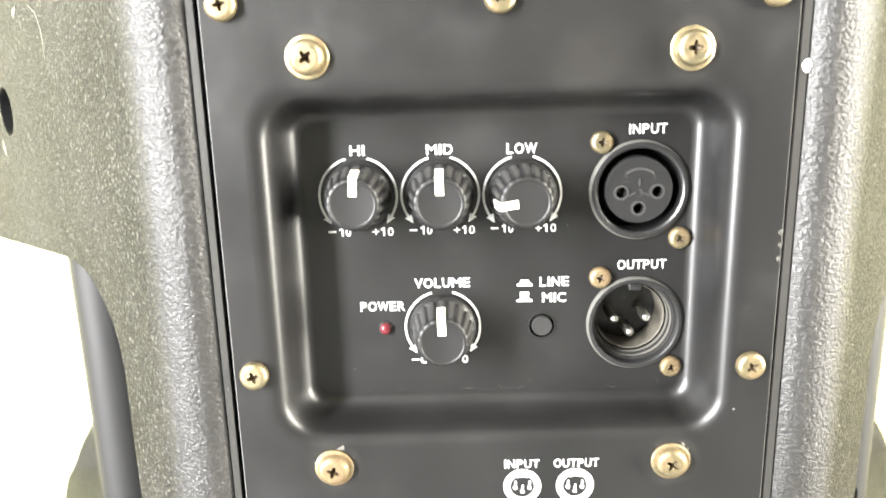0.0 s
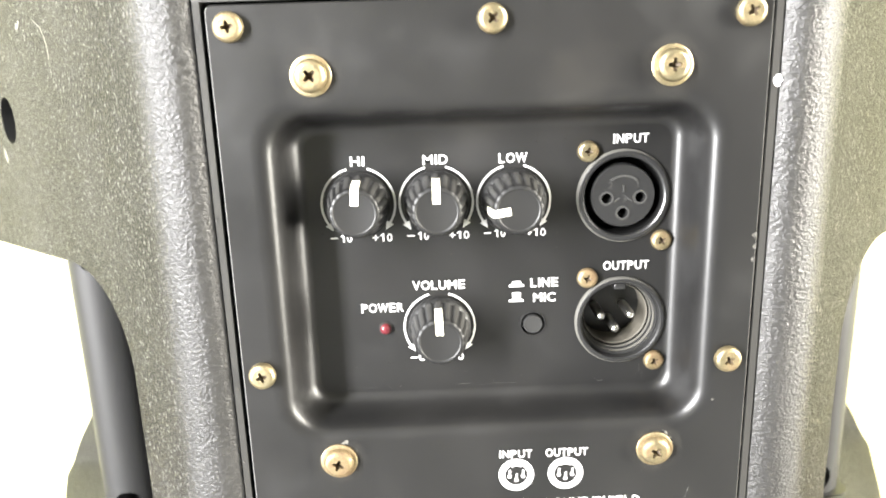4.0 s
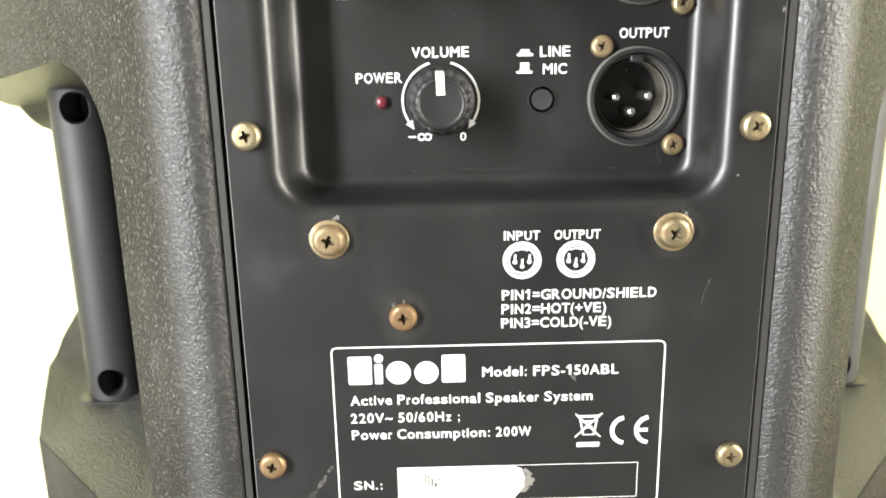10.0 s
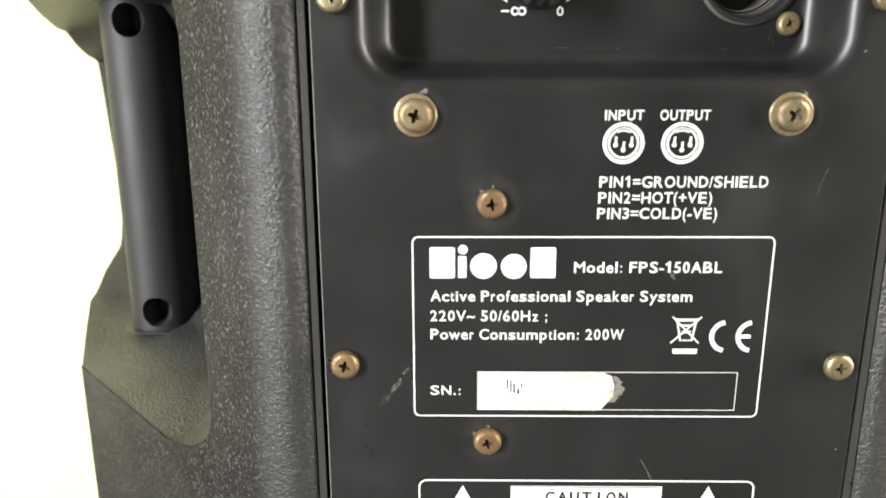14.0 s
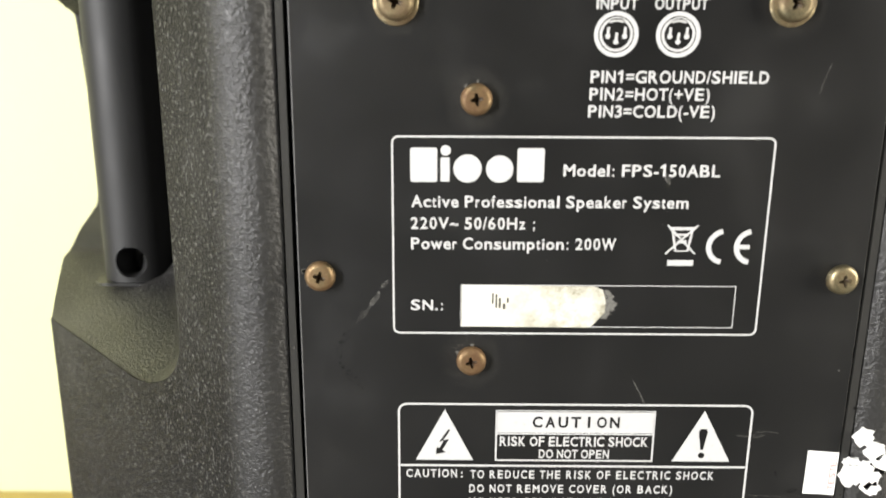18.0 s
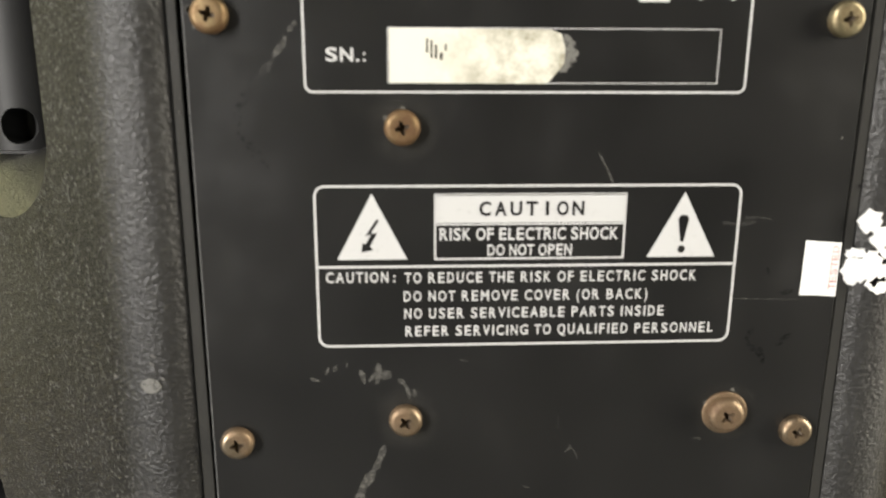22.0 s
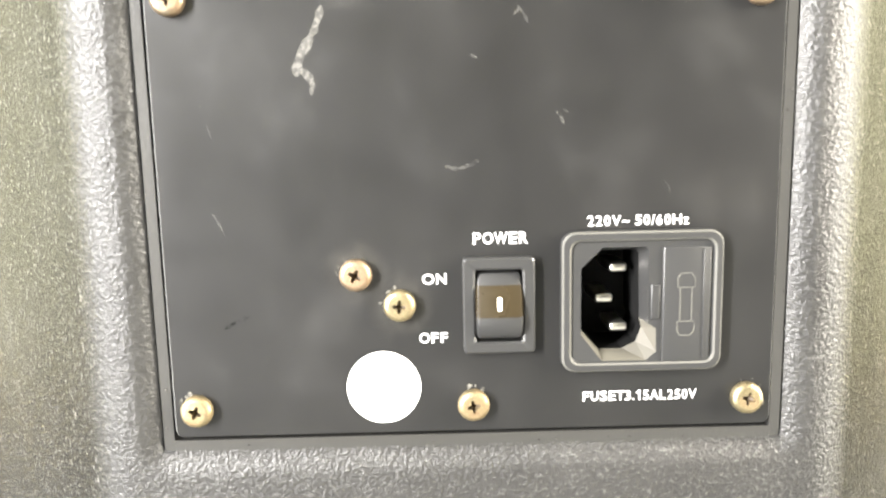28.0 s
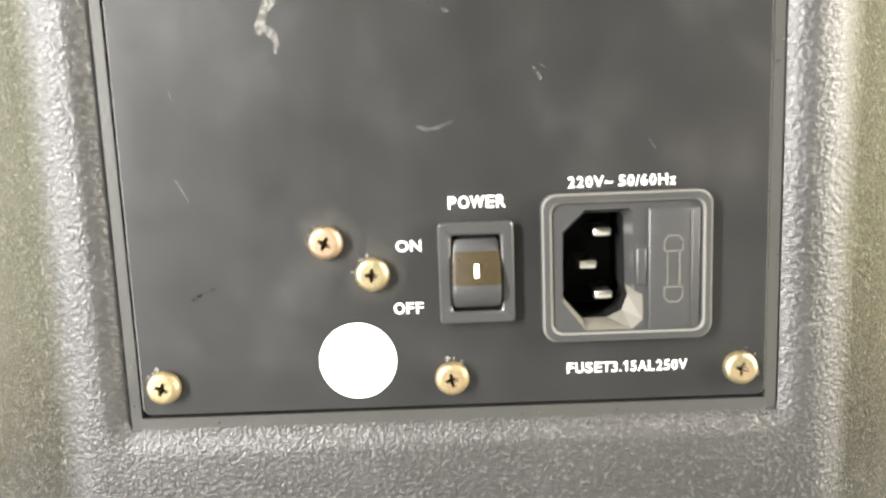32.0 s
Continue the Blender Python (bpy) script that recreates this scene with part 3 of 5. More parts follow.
    # threaded rigging holes bored square into the slanted sides
    for sx in (-1, 1):
        for zc in (385.5, 99.5):
            c = Vector((sx * 156.3 * M, slant(156.3) * M, zc * M))
            near = [f for f in bm.faces if (f.calc_center_median() - c).length < 16 * M and all(abs(abs(v.co.x) - 156.3 * M) < 26 * M for v in f.verts) and f.material_index == 1]
            rim_edges = [e for e in {e for f in near for e in f.edges} if sum(g in near for g in e.link_faces) == 1]
            bmesh.ops.delete(bm, geom=near, context="FACES")
            along = Vector((sx, 1.101, 0)).normalized()
            inward = Vector((-sx * 1.101, 1, 0)).normalized()
            rings = []
            for r, dep in ((7.8, 0.0), (7.5, 0.5), (7.3, 40.0)):
                rings.append([bm.verts.new(c + along * r * M * math.cos(a) + Vector((0, 0, r * M * math.sin(a))) + inward * dep * M) for a in (2 * math.pi * k / 32 for k in range(32))])
            got = bmesh.ops.triangle_fill(bm, edges=rim_edges + loop_edges(bm, rings[0]), use_beauty=True, use_dissolve=False, normal=-inward)
            for g in got["geom"]:
                if isinstance(g, bmesh.types.BMFace):
                    g.material_index = 1
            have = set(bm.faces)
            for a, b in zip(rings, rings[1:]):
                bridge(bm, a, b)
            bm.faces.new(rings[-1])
            # bore walls in near-black: the shade of the hole is painted
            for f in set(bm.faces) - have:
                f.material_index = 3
    ob = part("cabinet", bm, CABINET, speaker, "black moulded cabinet with leather-like grain")
    ob.matrix_basis = ORIGIN
    ob.data.materials.append(CABINET)
    ob.data.materials.append(SMOOTH)
    ob.data.materials.append(SHADE_BLACK)
    ob.data.materials.append(STRIP)
    ob.data.materials.append(PLATEAU)
    ob.data.materials.append(BOWL)
    ob.data.set_sharp_from_angle(angle=radians(38))
    return ob


cabinet()


def at_speaker(ob):
    ob.matrix_basis = ORIGIN @ ob.matrix_basis
    return ob


def handle(sx):
    z0, z1, r, n = 205.6, 336.5, 14.1, 128
    face = 1.5 * math.pi - sx * 0.06
    bm = bmesh.new()
    rings = []
    zs = sorted(set([z0, z1] + np.arange(222, 319, 6.0).tolist() + np.arange(206, 221.5, 0.3).tolist() + np.arange(319.5, 335.5, 0.3).tolist()))
    angles = sorted([face + 0.018 * k for k in range(-30, 31)] + [face + 0.54 + (2 * math.pi - 1.08) * k / 40 for k in range(1, 40)])
    for z in zs:
        ring = []
        for a in angles:
            rr = r
            for h in (213.8, 327.4):
                q = math.hypot((a - face) * r, z - h)
                if q < 6.0:
                    rr = r - 10.5 * min(1, (6.0 - q) / 0.5)
            ring.append(bm.verts.new((rr * math.cos(a) * M, rr * math.sin(a) * M, z * M)))
        rings.append(ring)
    for a, b in zip(rings, rings[1:]):
        bridge(bm, a, b)
    bm.faces.new(rings[0])
    bm.faces.new(rings[-1])
    ob = part("carry_handle", bm, GRIP, speaker, "smooth black round grip bar with screw wells")
    ob.matrix_basis = ORIGIN @ Matrix.Translation((sx * 154 * M, 135 * M, 0))
    sharp(ob.data, 32)
    # thin end plates on which the bar is seated
    for z in (204.6, 336.0):
        bm = bmesh.new()
        low, top = (ring_verts(bm, mm(round_rect(-15.2, 15.2, -15.2, 15.2, 7.0, 5)), h * M) for h in (0.0, 1.0))
        bridge(bm, low, top)
        bm.faces.new(low)
        bm.faces.new(top)
        bm.transform(Matrix.Translation((0, 0, z * M)) @ Matrix.Rotation(radians(90), 4, "X"))
        part("end_plate", bm, SOCKET, ob, "thin seat of the grip bar", smooth=False)
    return ob


for sx in (-1, 1):
    handle(sx)
    # smooth rounded lugs above the panel
    bm = bmesh.new()
    bmesh.ops.create_uvsphere(bm, u_segments=40, v_segments=24, radius=1.0)
    for v in bm.verts:
        x, y, z = v.co
        v.co = Vector((x * 14, y * 9, z * 12 + (26 if z > 0 else 0))) * M
    lug = part("corner_lug", bm, LUG, speaker, "smooth rounded black lug above the panel")
    lug.matrix_basis = ORIGIN @ Matrix.Translation((sx * 73.5 * M, 1.0 * M, (462 if sx < 0 else 460.5) * M))

# ---------------- amplifier panel ----------------
PX, PZ0, PZ1 = 64.0, 68.5, 415.2
FLOOR = 12.9
XLR_IN, XLR_OUT = (34.3, 366.8), (34.3, 333.2)
BUTTON, LAMP = (11.1, 333.0), (-28.0, 333.1)
SWITCH, INLET = (-1.7, 13.2, 86.4, 106.7), (18.7, 52.1, 82.0, 111.6)


def amplifier_panel():
    bm = bmesh.new()
    outer = round_rect(-PX + 0.4, PX, PZ0 + 0.3, PZ1 + 0.4, 1.8, 8)
    back = ring_verts(bm, mm(outer), 1.6 * M)
    edge = ring_verts(bm, mm(outer), 0.45 * M)
    front = ring_verts(bm, mm(round_rect(-PX + 0.7, PX - 0.3, PZ0 + 0.6, PZ1 + 0.1, 1.5, 8)), 0)
    bridge(bm, back, edge)
    have = set(bm.faces)
    bridge(bm, edge, front)
    worn_or_glint = [f for f in set(bm.faces) - have if abs(f.normal.x) > -1 and abs(f.calc_center_median().x) > (PX - 1) * M]
    prof = [(-1.7, 0, 11.6), (-0.6, 0.05, 11.0), (0.4, 0.2, 10.4), (1.4, 0.55, 9.8), (2.3, 1.15, 9.2), (3.0, 2.1, 8.7), (3.55, 3.4, 8.2), (4.0, 5.1, 7.8), (4.35, 7.0, 7.3),
            (4.75, 8.7, 6.8), (5.25, 10.1, 6.3), (5.85, 11.2, 5.8), (6.6, 12.1, 5.2), (7.5, 12.65, 4.6), (8.5, FLOOR, 4.0)]
    rings = [ring_verts(bm, mm(round_rect(-54.6 + s, 54.6 - s, 307.6 + s * 0.86, 393.4 - s * 1.0, r, 8)), y * M) for s, y, r in prof]
    for a, b in zip(rings, rings[1:]):
        bridge(bm, a, b)
    cut = [round_rect(SWITCH[0] + 1, SWITCH[1] - 1, SWITCH[2] + 1, SWITCH[3] - 1, 0.5, 2), round_rect(INLET[0] + 1.5, INLET[1] - 1.5, INLET[2] + 1.5, INLET[3] - 1.5, 1, 2)]
    flat0 = ring_verts(bm, mm(round_rect(-56.6, 56.6, 305.8, 395.4, 12, 8)), 0)
    flat1 = ring_verts(bm, mm(round_rect(-45.9, 45.9, 315.1, 384.7, 3.7, 8)), FLOOR * M)
    bridge(bm, flat0, rings[0])
    bridge(bm, rings[-1], flat1)
    fill_between(bm, [front, flat0] + [ring_verts(bm, mm(c), 0) for c in cut])
    holes = [circle(*XLR_IN, 11.5), circle(*XLR_OUT, 11.5), circle(*BUTTON, 3.5, 24), circle(*LAMP, 1.5, 20)]
    fill_between(bm, [flat1] + [ring_verts(bm, mm(c), FLOOR * M) for c in holes])
    for f in worn_or_glint:
        f.material_index = 1
    ob = part("amplifier_panel", bm, PANEL, speaker, "satin black steel amplifier panel with a pressed recess")
    ob.matrix_basis = ORIGIN
    ob.data.materials.append(WORN)
    sharp(ob.data, 30)
    return ob


panel = amplifier_panel()


def screw_mesh(name, r, h, flange):
    """Cross-recess pan head about the y axis, its top towards -y; flange adds a wide washer rim."""
    bm = bmesh.new()
    n = 72
    rings = []
    prof = []
    rh = r * (0.8 if flange else 1.0)
    if flange:
        prof += [(r, 0.0), (r, -0.45), (r * 0.96, -0.62), (rh * 1.06, -0.66)]
    prof += [(rh, -0.2 if not flange else -0.7), (rh, -h * 0.45), (rh * 0.95, -h * 0.68), (rh * 0.86, -h * 0.84), (rh * 0.74, -h * 0.93)]
    for k in range(16, 0, -1):
        q = k / 16 * 0.66
        prof.append((rh * q, -h * (0.95 + 0.05 * (1 - q))))
    w, arm = 0.105 * rh, 0.39 * rh
    sunk = set()
    for rad, y in prof:
        ring = []
        for k in range(n):
            a = 2 * math.pi * k / n
            x, z = rad * math.cos(a), rad * math.sin(a)
            d = 0.0
            for u, v in ((x, z), (z, x)):
                if abs(u) < arm and abs(v) < w * (1.5 - 0.7 * abs(u) / arm):
                    d = max(d, h * 0.75 * (1 - 0.55 * abs(u) / arm))
            ring.append(bm.verts.new((x * M, (y + d) * M, z * M)))
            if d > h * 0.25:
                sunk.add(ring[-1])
        rings.append(ring)
    for a, b in zip(rings, rings[1:]):
        bridge(bm, a, b)
    bm.faces.new(rings[-1])
    # cross recess in dark brown: grime, and its shade put into the colour
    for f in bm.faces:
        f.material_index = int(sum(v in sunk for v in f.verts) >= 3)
    me = bpy.data.meshes.new(name)
    bmesh.ops.recalc_face_normals(bm, faces=bm.faces[:])
    bm.to_mesh(me)
    bm.free()
    me.shade_smooth()
    me.set_sharp_from_angle(angle=radians(38))
    me.materials.append(BRASS)
    me.materials.append(GRIME_SHADE)
    return me


EDGE_SCREW, WASHER_SCREW, SMALL_SCREW = screw_mesh("screw", 3.4, 2.3, False), screw_mesh("washer_screw", 4.75, 2.8, True), screw_mesh("small_screw", 2.7, 1.8, False)
RUSTED_SCREW = EDGE_SCREW.copy()
RUSTED_SCREW.materials[0] = RUSTY
DULL_SCREW, DULL_WASHER_SCREW = EDGE_SCREW.copy(), WASHER_SCREW.copy()
DULL_SCREW.materials[0] = DULL_WASHER_SCREW.materials[0] = TARNISHED
turns = random.Random(4)


def screw(me, x, z, y=0.0, angle=None):
    a = turns.uniform(0, 90) if angle is None else angle
    tip = Matrix.Rotation(radians(turns.uniform(-3, 3)), 4, "X") @ Matrix.Rotation(radians(turns.uniform(-3, 3)), 4, "Z")
    return place("screw", me, panel, Matrix.Translation((x * M, y * M, z * M)) @ tip @ Matrix.Rotation(radians(a), 4, "Y"))


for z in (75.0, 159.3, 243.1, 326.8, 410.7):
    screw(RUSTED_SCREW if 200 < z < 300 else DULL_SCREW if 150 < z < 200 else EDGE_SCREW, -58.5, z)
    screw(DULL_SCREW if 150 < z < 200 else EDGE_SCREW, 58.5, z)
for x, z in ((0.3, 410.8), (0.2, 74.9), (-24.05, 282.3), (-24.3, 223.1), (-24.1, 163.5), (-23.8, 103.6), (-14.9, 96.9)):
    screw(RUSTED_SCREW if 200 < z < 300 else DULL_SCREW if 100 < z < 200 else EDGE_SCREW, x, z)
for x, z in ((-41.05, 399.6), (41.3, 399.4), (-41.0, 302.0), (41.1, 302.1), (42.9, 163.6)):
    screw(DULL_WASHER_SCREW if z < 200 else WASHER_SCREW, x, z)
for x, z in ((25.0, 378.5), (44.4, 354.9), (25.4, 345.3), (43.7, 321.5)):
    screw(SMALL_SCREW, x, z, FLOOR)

# ---------------- knobs ----------------
KY = FLOOR


LOWER = 0.86


def knob(x, z, turn, name, label):
    n = 72
    bm = bmesh.new()
    prof = [(8.3, 0.0, 0), (8.3, -1.6, 0), (7.9, -2.2, 0), (7.7, -2.6, 1), (7.35, -6, 1), (6.8, -10, 1), (6.4, -12.6, 1), (6.1, -13.3, 0.5), (5.7, -13.7, 0), (5.2, -13.75, 0), (5.0, -13.55, 0), (4.8, -13.5, 0), (0.01, -13.5, 0)]
    rings = []
    for r, y, flute in prof:
        y *= LOWER
        ring = []
        for k in range(n):
            a = 2 * math.pi * k / n
            rr = r - flute * 0.42 * (0.5 + 0.5 * math.cos(18 * a)) ** 2
            ring.append(bm.verts.new((rr * math.cos(a) * M, y * M, rr * math.sin(a) * M)))
        rings.append(ring)
    for a, b in zip(rings, rings[1:]):
        bridge(bm, a, b)
    bm.faces.new(rings[-1])
    # flute crests paler: dust plus caught light put into the colour
    for f in bm.faces:
        q = f.calc_center_median() / M
        f.material_index = int(-12.4 * LOWER < q.y < -2.7 * LOWER and math.cos(18 * math.atan2(q.z, q.x)) < -0.35)
    ob = part(name, bm, KNOB, speaker, label)
    ob.data.materials.append(RIDGE)
    ob.matrix_basis = ORIGIN @ Matrix.Translation((x * M, KY * M, z * M)) @ Matrix.Rotation(radians(turn), 4, "Y")
    sharp(ob.data, 45)
    bm = bmesh.new()
    w = 0.95
    line = [(1.9, -13.72), (5.1, -13.95), (5.95, -13.75), (6.5, -12.6), (6.9, -9.6), (7.2, -7.2)]
    under = [(1.9, -13.2), (4.9, -13.2), (5.5, -13.0), (5.9, -12.0), (6.4, -9.2), (6.7, -7.0)]
    cols = []
    for (zo, yo), (zi, yi) in zip(line, under):
        cols.append([bm.verts.new((sx * w * M, y * LOWER * M, zz * M)) for zz, y in ((zo, yo), (zi, yi)) for sx in (-1, 1)])
    for a, b in zip(cols, cols[1:]):
        for i, j in ((0, 1), (1, 3), (3, 2), (2, 0)):
            bm.faces.new((a[i], a[j], b[j], b[i]))
    for c in (cols[0], cols[-1]):
        bm.faces.new((c[0], c[1], c[3], c[2]))
    part("pointer", bm, POINTER, ob, "ivory pointer line", smooth=False)
    return ob


DIALS = [("HI", -33.3, 367.0, 3), ("MID", -13.5, 366.8, 0), ("LOW", 6.25, 366.5, -98), ("VOLUME", -13.7, 333.2, -2)]
for word, x, z, turn in DIALS:
    knob(x, z, turn, "volume_knob" if word == "VOLUME" else "tone_knob", "fluted glossy black knob with an ivory pointer")
    for side in (-1, 1):
        a0, a1 = (106, 217) if side < 0 else (74, -37)
        pts = arc(x, z, 9.35, a0, a1)
        flat_shape("scale_arc", stroke(pts, 0.55), FLOOR, PRINT, panel)
        ex, ez = pts[-1]
        d = Vector((pts[-1][0] - pts[-3][0], pts[-1][1] - pts[-3][1])).normalized()
        o = Vector((-d.y, d.x))
        flat_shape("scale_arrow", [(ex + d.x * 1.5, ez + d.y * 1.5), (ex + o.x * 1.0 - d.x * 0.7, ez + o.y * 1.0 - d.y * 0.7), (ex - o.x * 1.0 - d.x * 0.7, ez - o.y * 1.0 - d.y * 0.7)], FLOOR, PRINT, panel, 0.085)

for body, x0, x1, z, cap in (
    ("HI", -34.8, -31.2, 378.0, 2.5), ("MID", -16.6, -10.3, 377.8, 2.5), ("LOW", 2.5, 9.8, 377.6, 2.5),
    ("INPUT", 31.4, 40.4, 381.5, 2.4), ("OUTPUT", 29.6, 41.6, 348.4, 2.4),
    ("VOLUME", -20.5, -6.7, 344.8, 2.5), ("POWER", -34.2, -23.0, 339.0, 2.5),
    ("LINE", 10.5, 17.8, 344.5, 2.5), ("MIC", 11.2, 17.1, 340.4, 2.5),
    ("0", -9.1, -7.5, 324.5, 2.1),
):
    lettering(body, x0, x1, z, cap, FLOOR, panel, 0.02)
for x in (-33.3, -13.5, 6.25):
    lettering("10", x - 5.0, x - 2.2, 358.2, 2.1, FLOOR, panel, 0.012)
    flat_shape("minus_sign", [(x - 7.7, 358.05), (x - 5.8, 358.05), (x - 5.8, 358.45), (x - 7.7, 358.45)], FLOOR, PRINT, panel)
    lettering("+10", x + 3.1, x + 8.2, 358.1, 2.1, FLOOR, panel, 0.012)
flat_shape("minus_sign", [(-21.8, 324.3), (-19.9, 324.3), (-19.9, 324.75), (-21.8, 324.75)], FLOOR, PRINT, panel)
for cx in (-18.6, -17.0):
    flat_shape("infinity_loop", circle(cx, 324.5, 1.0, 24), FLOOR, PRINT, panel, 0.08, "", [circle(cx, 324.5, 0.5, 20)])
flat_shape("pressed_symbol", [(4.9, 343.4), (8.8, 343.4), (8.8, 344.0), (8.1, 344.2), (7.9, 345.0), (5.8, 345.0), (5.6, 344.2), (4.9, 344.0)], FLOOR, PRINT, panel)
flat_shape("released_symbol", [(4.8, 339.3), (8.7, 339.3), (8.7, 339.9), (7.9, 340.0), (7.9, 341.9), (5.7, 341.9), (5.7, 340.0), (4.8, 339.9)], FLOOR, PRINT, panel)

# ---------------- sockets, button, lamp ----------------


def turned(name, profile, material, parent, x, z, y, n=48, label="", caps=(False, True), edge=35):
    bm = lathe([(r * M, d * M) for r, d in profile], n, *caps)
    ob = part(name, bm, material, parent, label)
    base = ORIGIN if parent is speaker else Matrix()
    ob.matrix_basis = base @ Matrix.Translation((x * M, y * M, z * M))
    sharp(ob.data, edge)
    return ob


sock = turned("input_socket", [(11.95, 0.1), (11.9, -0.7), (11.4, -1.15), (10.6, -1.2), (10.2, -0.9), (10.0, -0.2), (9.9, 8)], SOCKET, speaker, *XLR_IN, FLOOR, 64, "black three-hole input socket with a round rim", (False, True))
# gap round the insert painted near-black for its shade
sock.data.materials.append(SHADE_BLACK)
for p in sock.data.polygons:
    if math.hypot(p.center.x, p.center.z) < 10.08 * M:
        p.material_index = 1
bm = bmesh.new()
face = ring_verts(bm, mm(circle(0, 0, 7.9, 48)), -0.3 * M)
lip = ring_verts(bm, mm(circle(0, 0, 8.15, 48)), 0.1 * M)
low = ring_verts(bm, mm(circle(0, 0, 8.15, 48)), 8 * M)
bridge(bm, lip, face)
bridge(bm, low, lip)
wells = []
for x, z in ((-4.3, -0.5), (4.3, -0.4), (-0.1, -4.4)):
    w = ring_verts(bm, mm(circle(x, z, 1.3, 20)), -0.3 * M)
    deep = ring_verts(bm, mm(circle(x, z, 1.25, 20)), 6 * M)
    bridge(bm, w, deep)
    bm.faces.new(deep)
    wells.append(w)
fill_between(bm, [face] + wells)
ins = part("socket_insert", bm, SOCKET, sock, "dark grey insert with three contact holes")
sharp(ins.data)
# raised details in the paler tone, which paints their highlights
for body, x, z in (("2", -3.4, 2.9), ("1", 3.4, 3.1), ("3", 0.2, -0.6)):
    half = 0.3 if body == "1" else 0.65
    lettering(body, x - half, x + half, z, 2.0, -0.36, sock, 0.0, RIDGE, "moulded_number")
for x, z in ((-4.3, -0.5), (4.3, -0.4), (-0.1, -4.4)):
    flat_shape("hole_rim", circle(x, z, 1.9, 24), -0.3, RIDGE, sock, 0.22, "", [circle(x, z, 1.32, 24)])
for a in (-30, 90, 210):
    flat_shape("moulded_rib", stroke([(1.0 * math.cos(radians(a)), 1.0 * math.sin(radians(a))), (2.8 * math.cos(radians(a)), 2.8 * math.sin(radians(a)))], 0.5), -0.3, RIDGE, sock, 0.25)
flat_shape("key_ridge", stroke(arc(0, 0, 5.2, 50, 130), 0.7), -0.3, RIDGE, sock, 0.3)

out = turned("output_socket", [(11.95, 0.1), (11.9, -0.7), (11.5, -1.1), (10.8, -1.15), (10.5, -0.8), (10.4, 1.5), (10.0, 2.2), (9.9, 13.0)], SOCKET, speaker, *XLR_OUT, FLOOR, 64, "black round output socket with three pins", (False, True))
# sleeve in cream for its dust and the light falling on its wall
turned("inner_sleeve", [(9.0, 5.2), (8.8, 4.9), (8.5, 5.3), (8.4, 12.9)], CREAM, out, 0, 0, 0, 48, "dusty inner sleeve", (False, False))
for k in range(4):
    y = 1.0 + k * 1.05
    turned("thread_ring", [(10.3, y), (9.75 - 0.15 * k, y + 0.15), (9.65 - 0.15 * k, y + 0.5), (10.3, y + 0.85)], THREAD if k % 2 else SOCKET, out, 0, 0, 0, 48, "", (False, False))
part("key_block", box(bmesh.new(), -1.6 * M, 1.6 * M, 0.2 * M, 9 * M, 8.3 * M, 10.2 * M, 0.3 * M), SOCKET, out, "moulded key at the top")
for x, z in ((-4.2, -0.2), (3.9, 0.0), (-0.2, -3.9)):
    turned("pin", [(1.2, 12.9), (1.2, 4.2), (1.0, 3.5), (0.6, 3.1), (0.05, 3.0)], SILVER, out, x, z, 0, 20, "rounded metal pin", (False, True), 60)

for holder in (sock, out):
    # pale ring paints the highlight of the dusty edge
    turned("rim_line", [(12.1, 0.0), (12.05, -0.5), (11.85, -0.85), (11.6, -1.05)], DUSTY, holder, 0, 0, 0, 64, "outer edge of the socket, pale with dust and painted highlight", (False, False))
btn = turned("push_button", [(3.6, 0.0), (3.6, -0.25), (3.2, -0.3), (3.05, 0.1), (3.0, 3.5)], KNOB, speaker, *BUTTON, FLOOR, 32, "small round black push button", (False, True))
turned("button_cap", [(2.55, 3.4), (2.55, -0.5), (2.35, -0.8), (1.8, -0.75), (0.05, -0.7)], GREYPLASTIC, btn, 0, 0, 0, 32)
led = turned("power_lamp", [(1.9, 0.0), (1.85, -0.3), (1.5, -0.35)], SOCKET, speaker, *LAMP, FLOOR, 24, "small red indicator lamp", (False, False))
turned("lens", [(1.5, 0.3), (1.5, -0.5), (1.25, -1.0), (0.8, -1.3), (0.05, -1.4)], LED, led, 0, 0, 0, 24, "dark red domed lens")

# rocker switch
x0, x1, z0, z1 = SWITCH
bm = bmesh.new()
o = [ring_verts(bm, mm(round_rect(x0 + s, x1 - s, z0 + s, z1 - s, r, 3)), y * M) for s, r, y in
     ((0, 0.9, 0.0), (0, 0.9, -1.6), (0.35, 0.8, -2.0), (2.1, 0.7, -2.1), (2.5, 0.6, -1.8), (2.55, 0.6, 4.0))]
for a, b in zip(o, o[1:]):
    bridge(bm, a, b)
bm.faces.new(o[-1])
sw = part("power_switch", bm, GREYPLASTIC, speaker, "black rocker switch pressed to on")
sw.matrix_basis = ORIGIN
sharp(sw.data)
bm = bmesh.new()
prof = [(103.9, 1.0), (103.9, -0.3), (103.3, -0.9), (101.9, -1.6), (100.4, -2.3), (98.6, -2.9), (96.4, -3.4), (94.2, -3.8), (93.0, -3.9), (91.6, -3.5), (90.2, -2.7), (89.3, -1.6), (89.2, 1.0)]
zs = np.linspace(103.9, 89.2, 26)
knee = sorted((z + 0.001 * k, y) for k, (z, y) in enumerate(prof))
grid = []
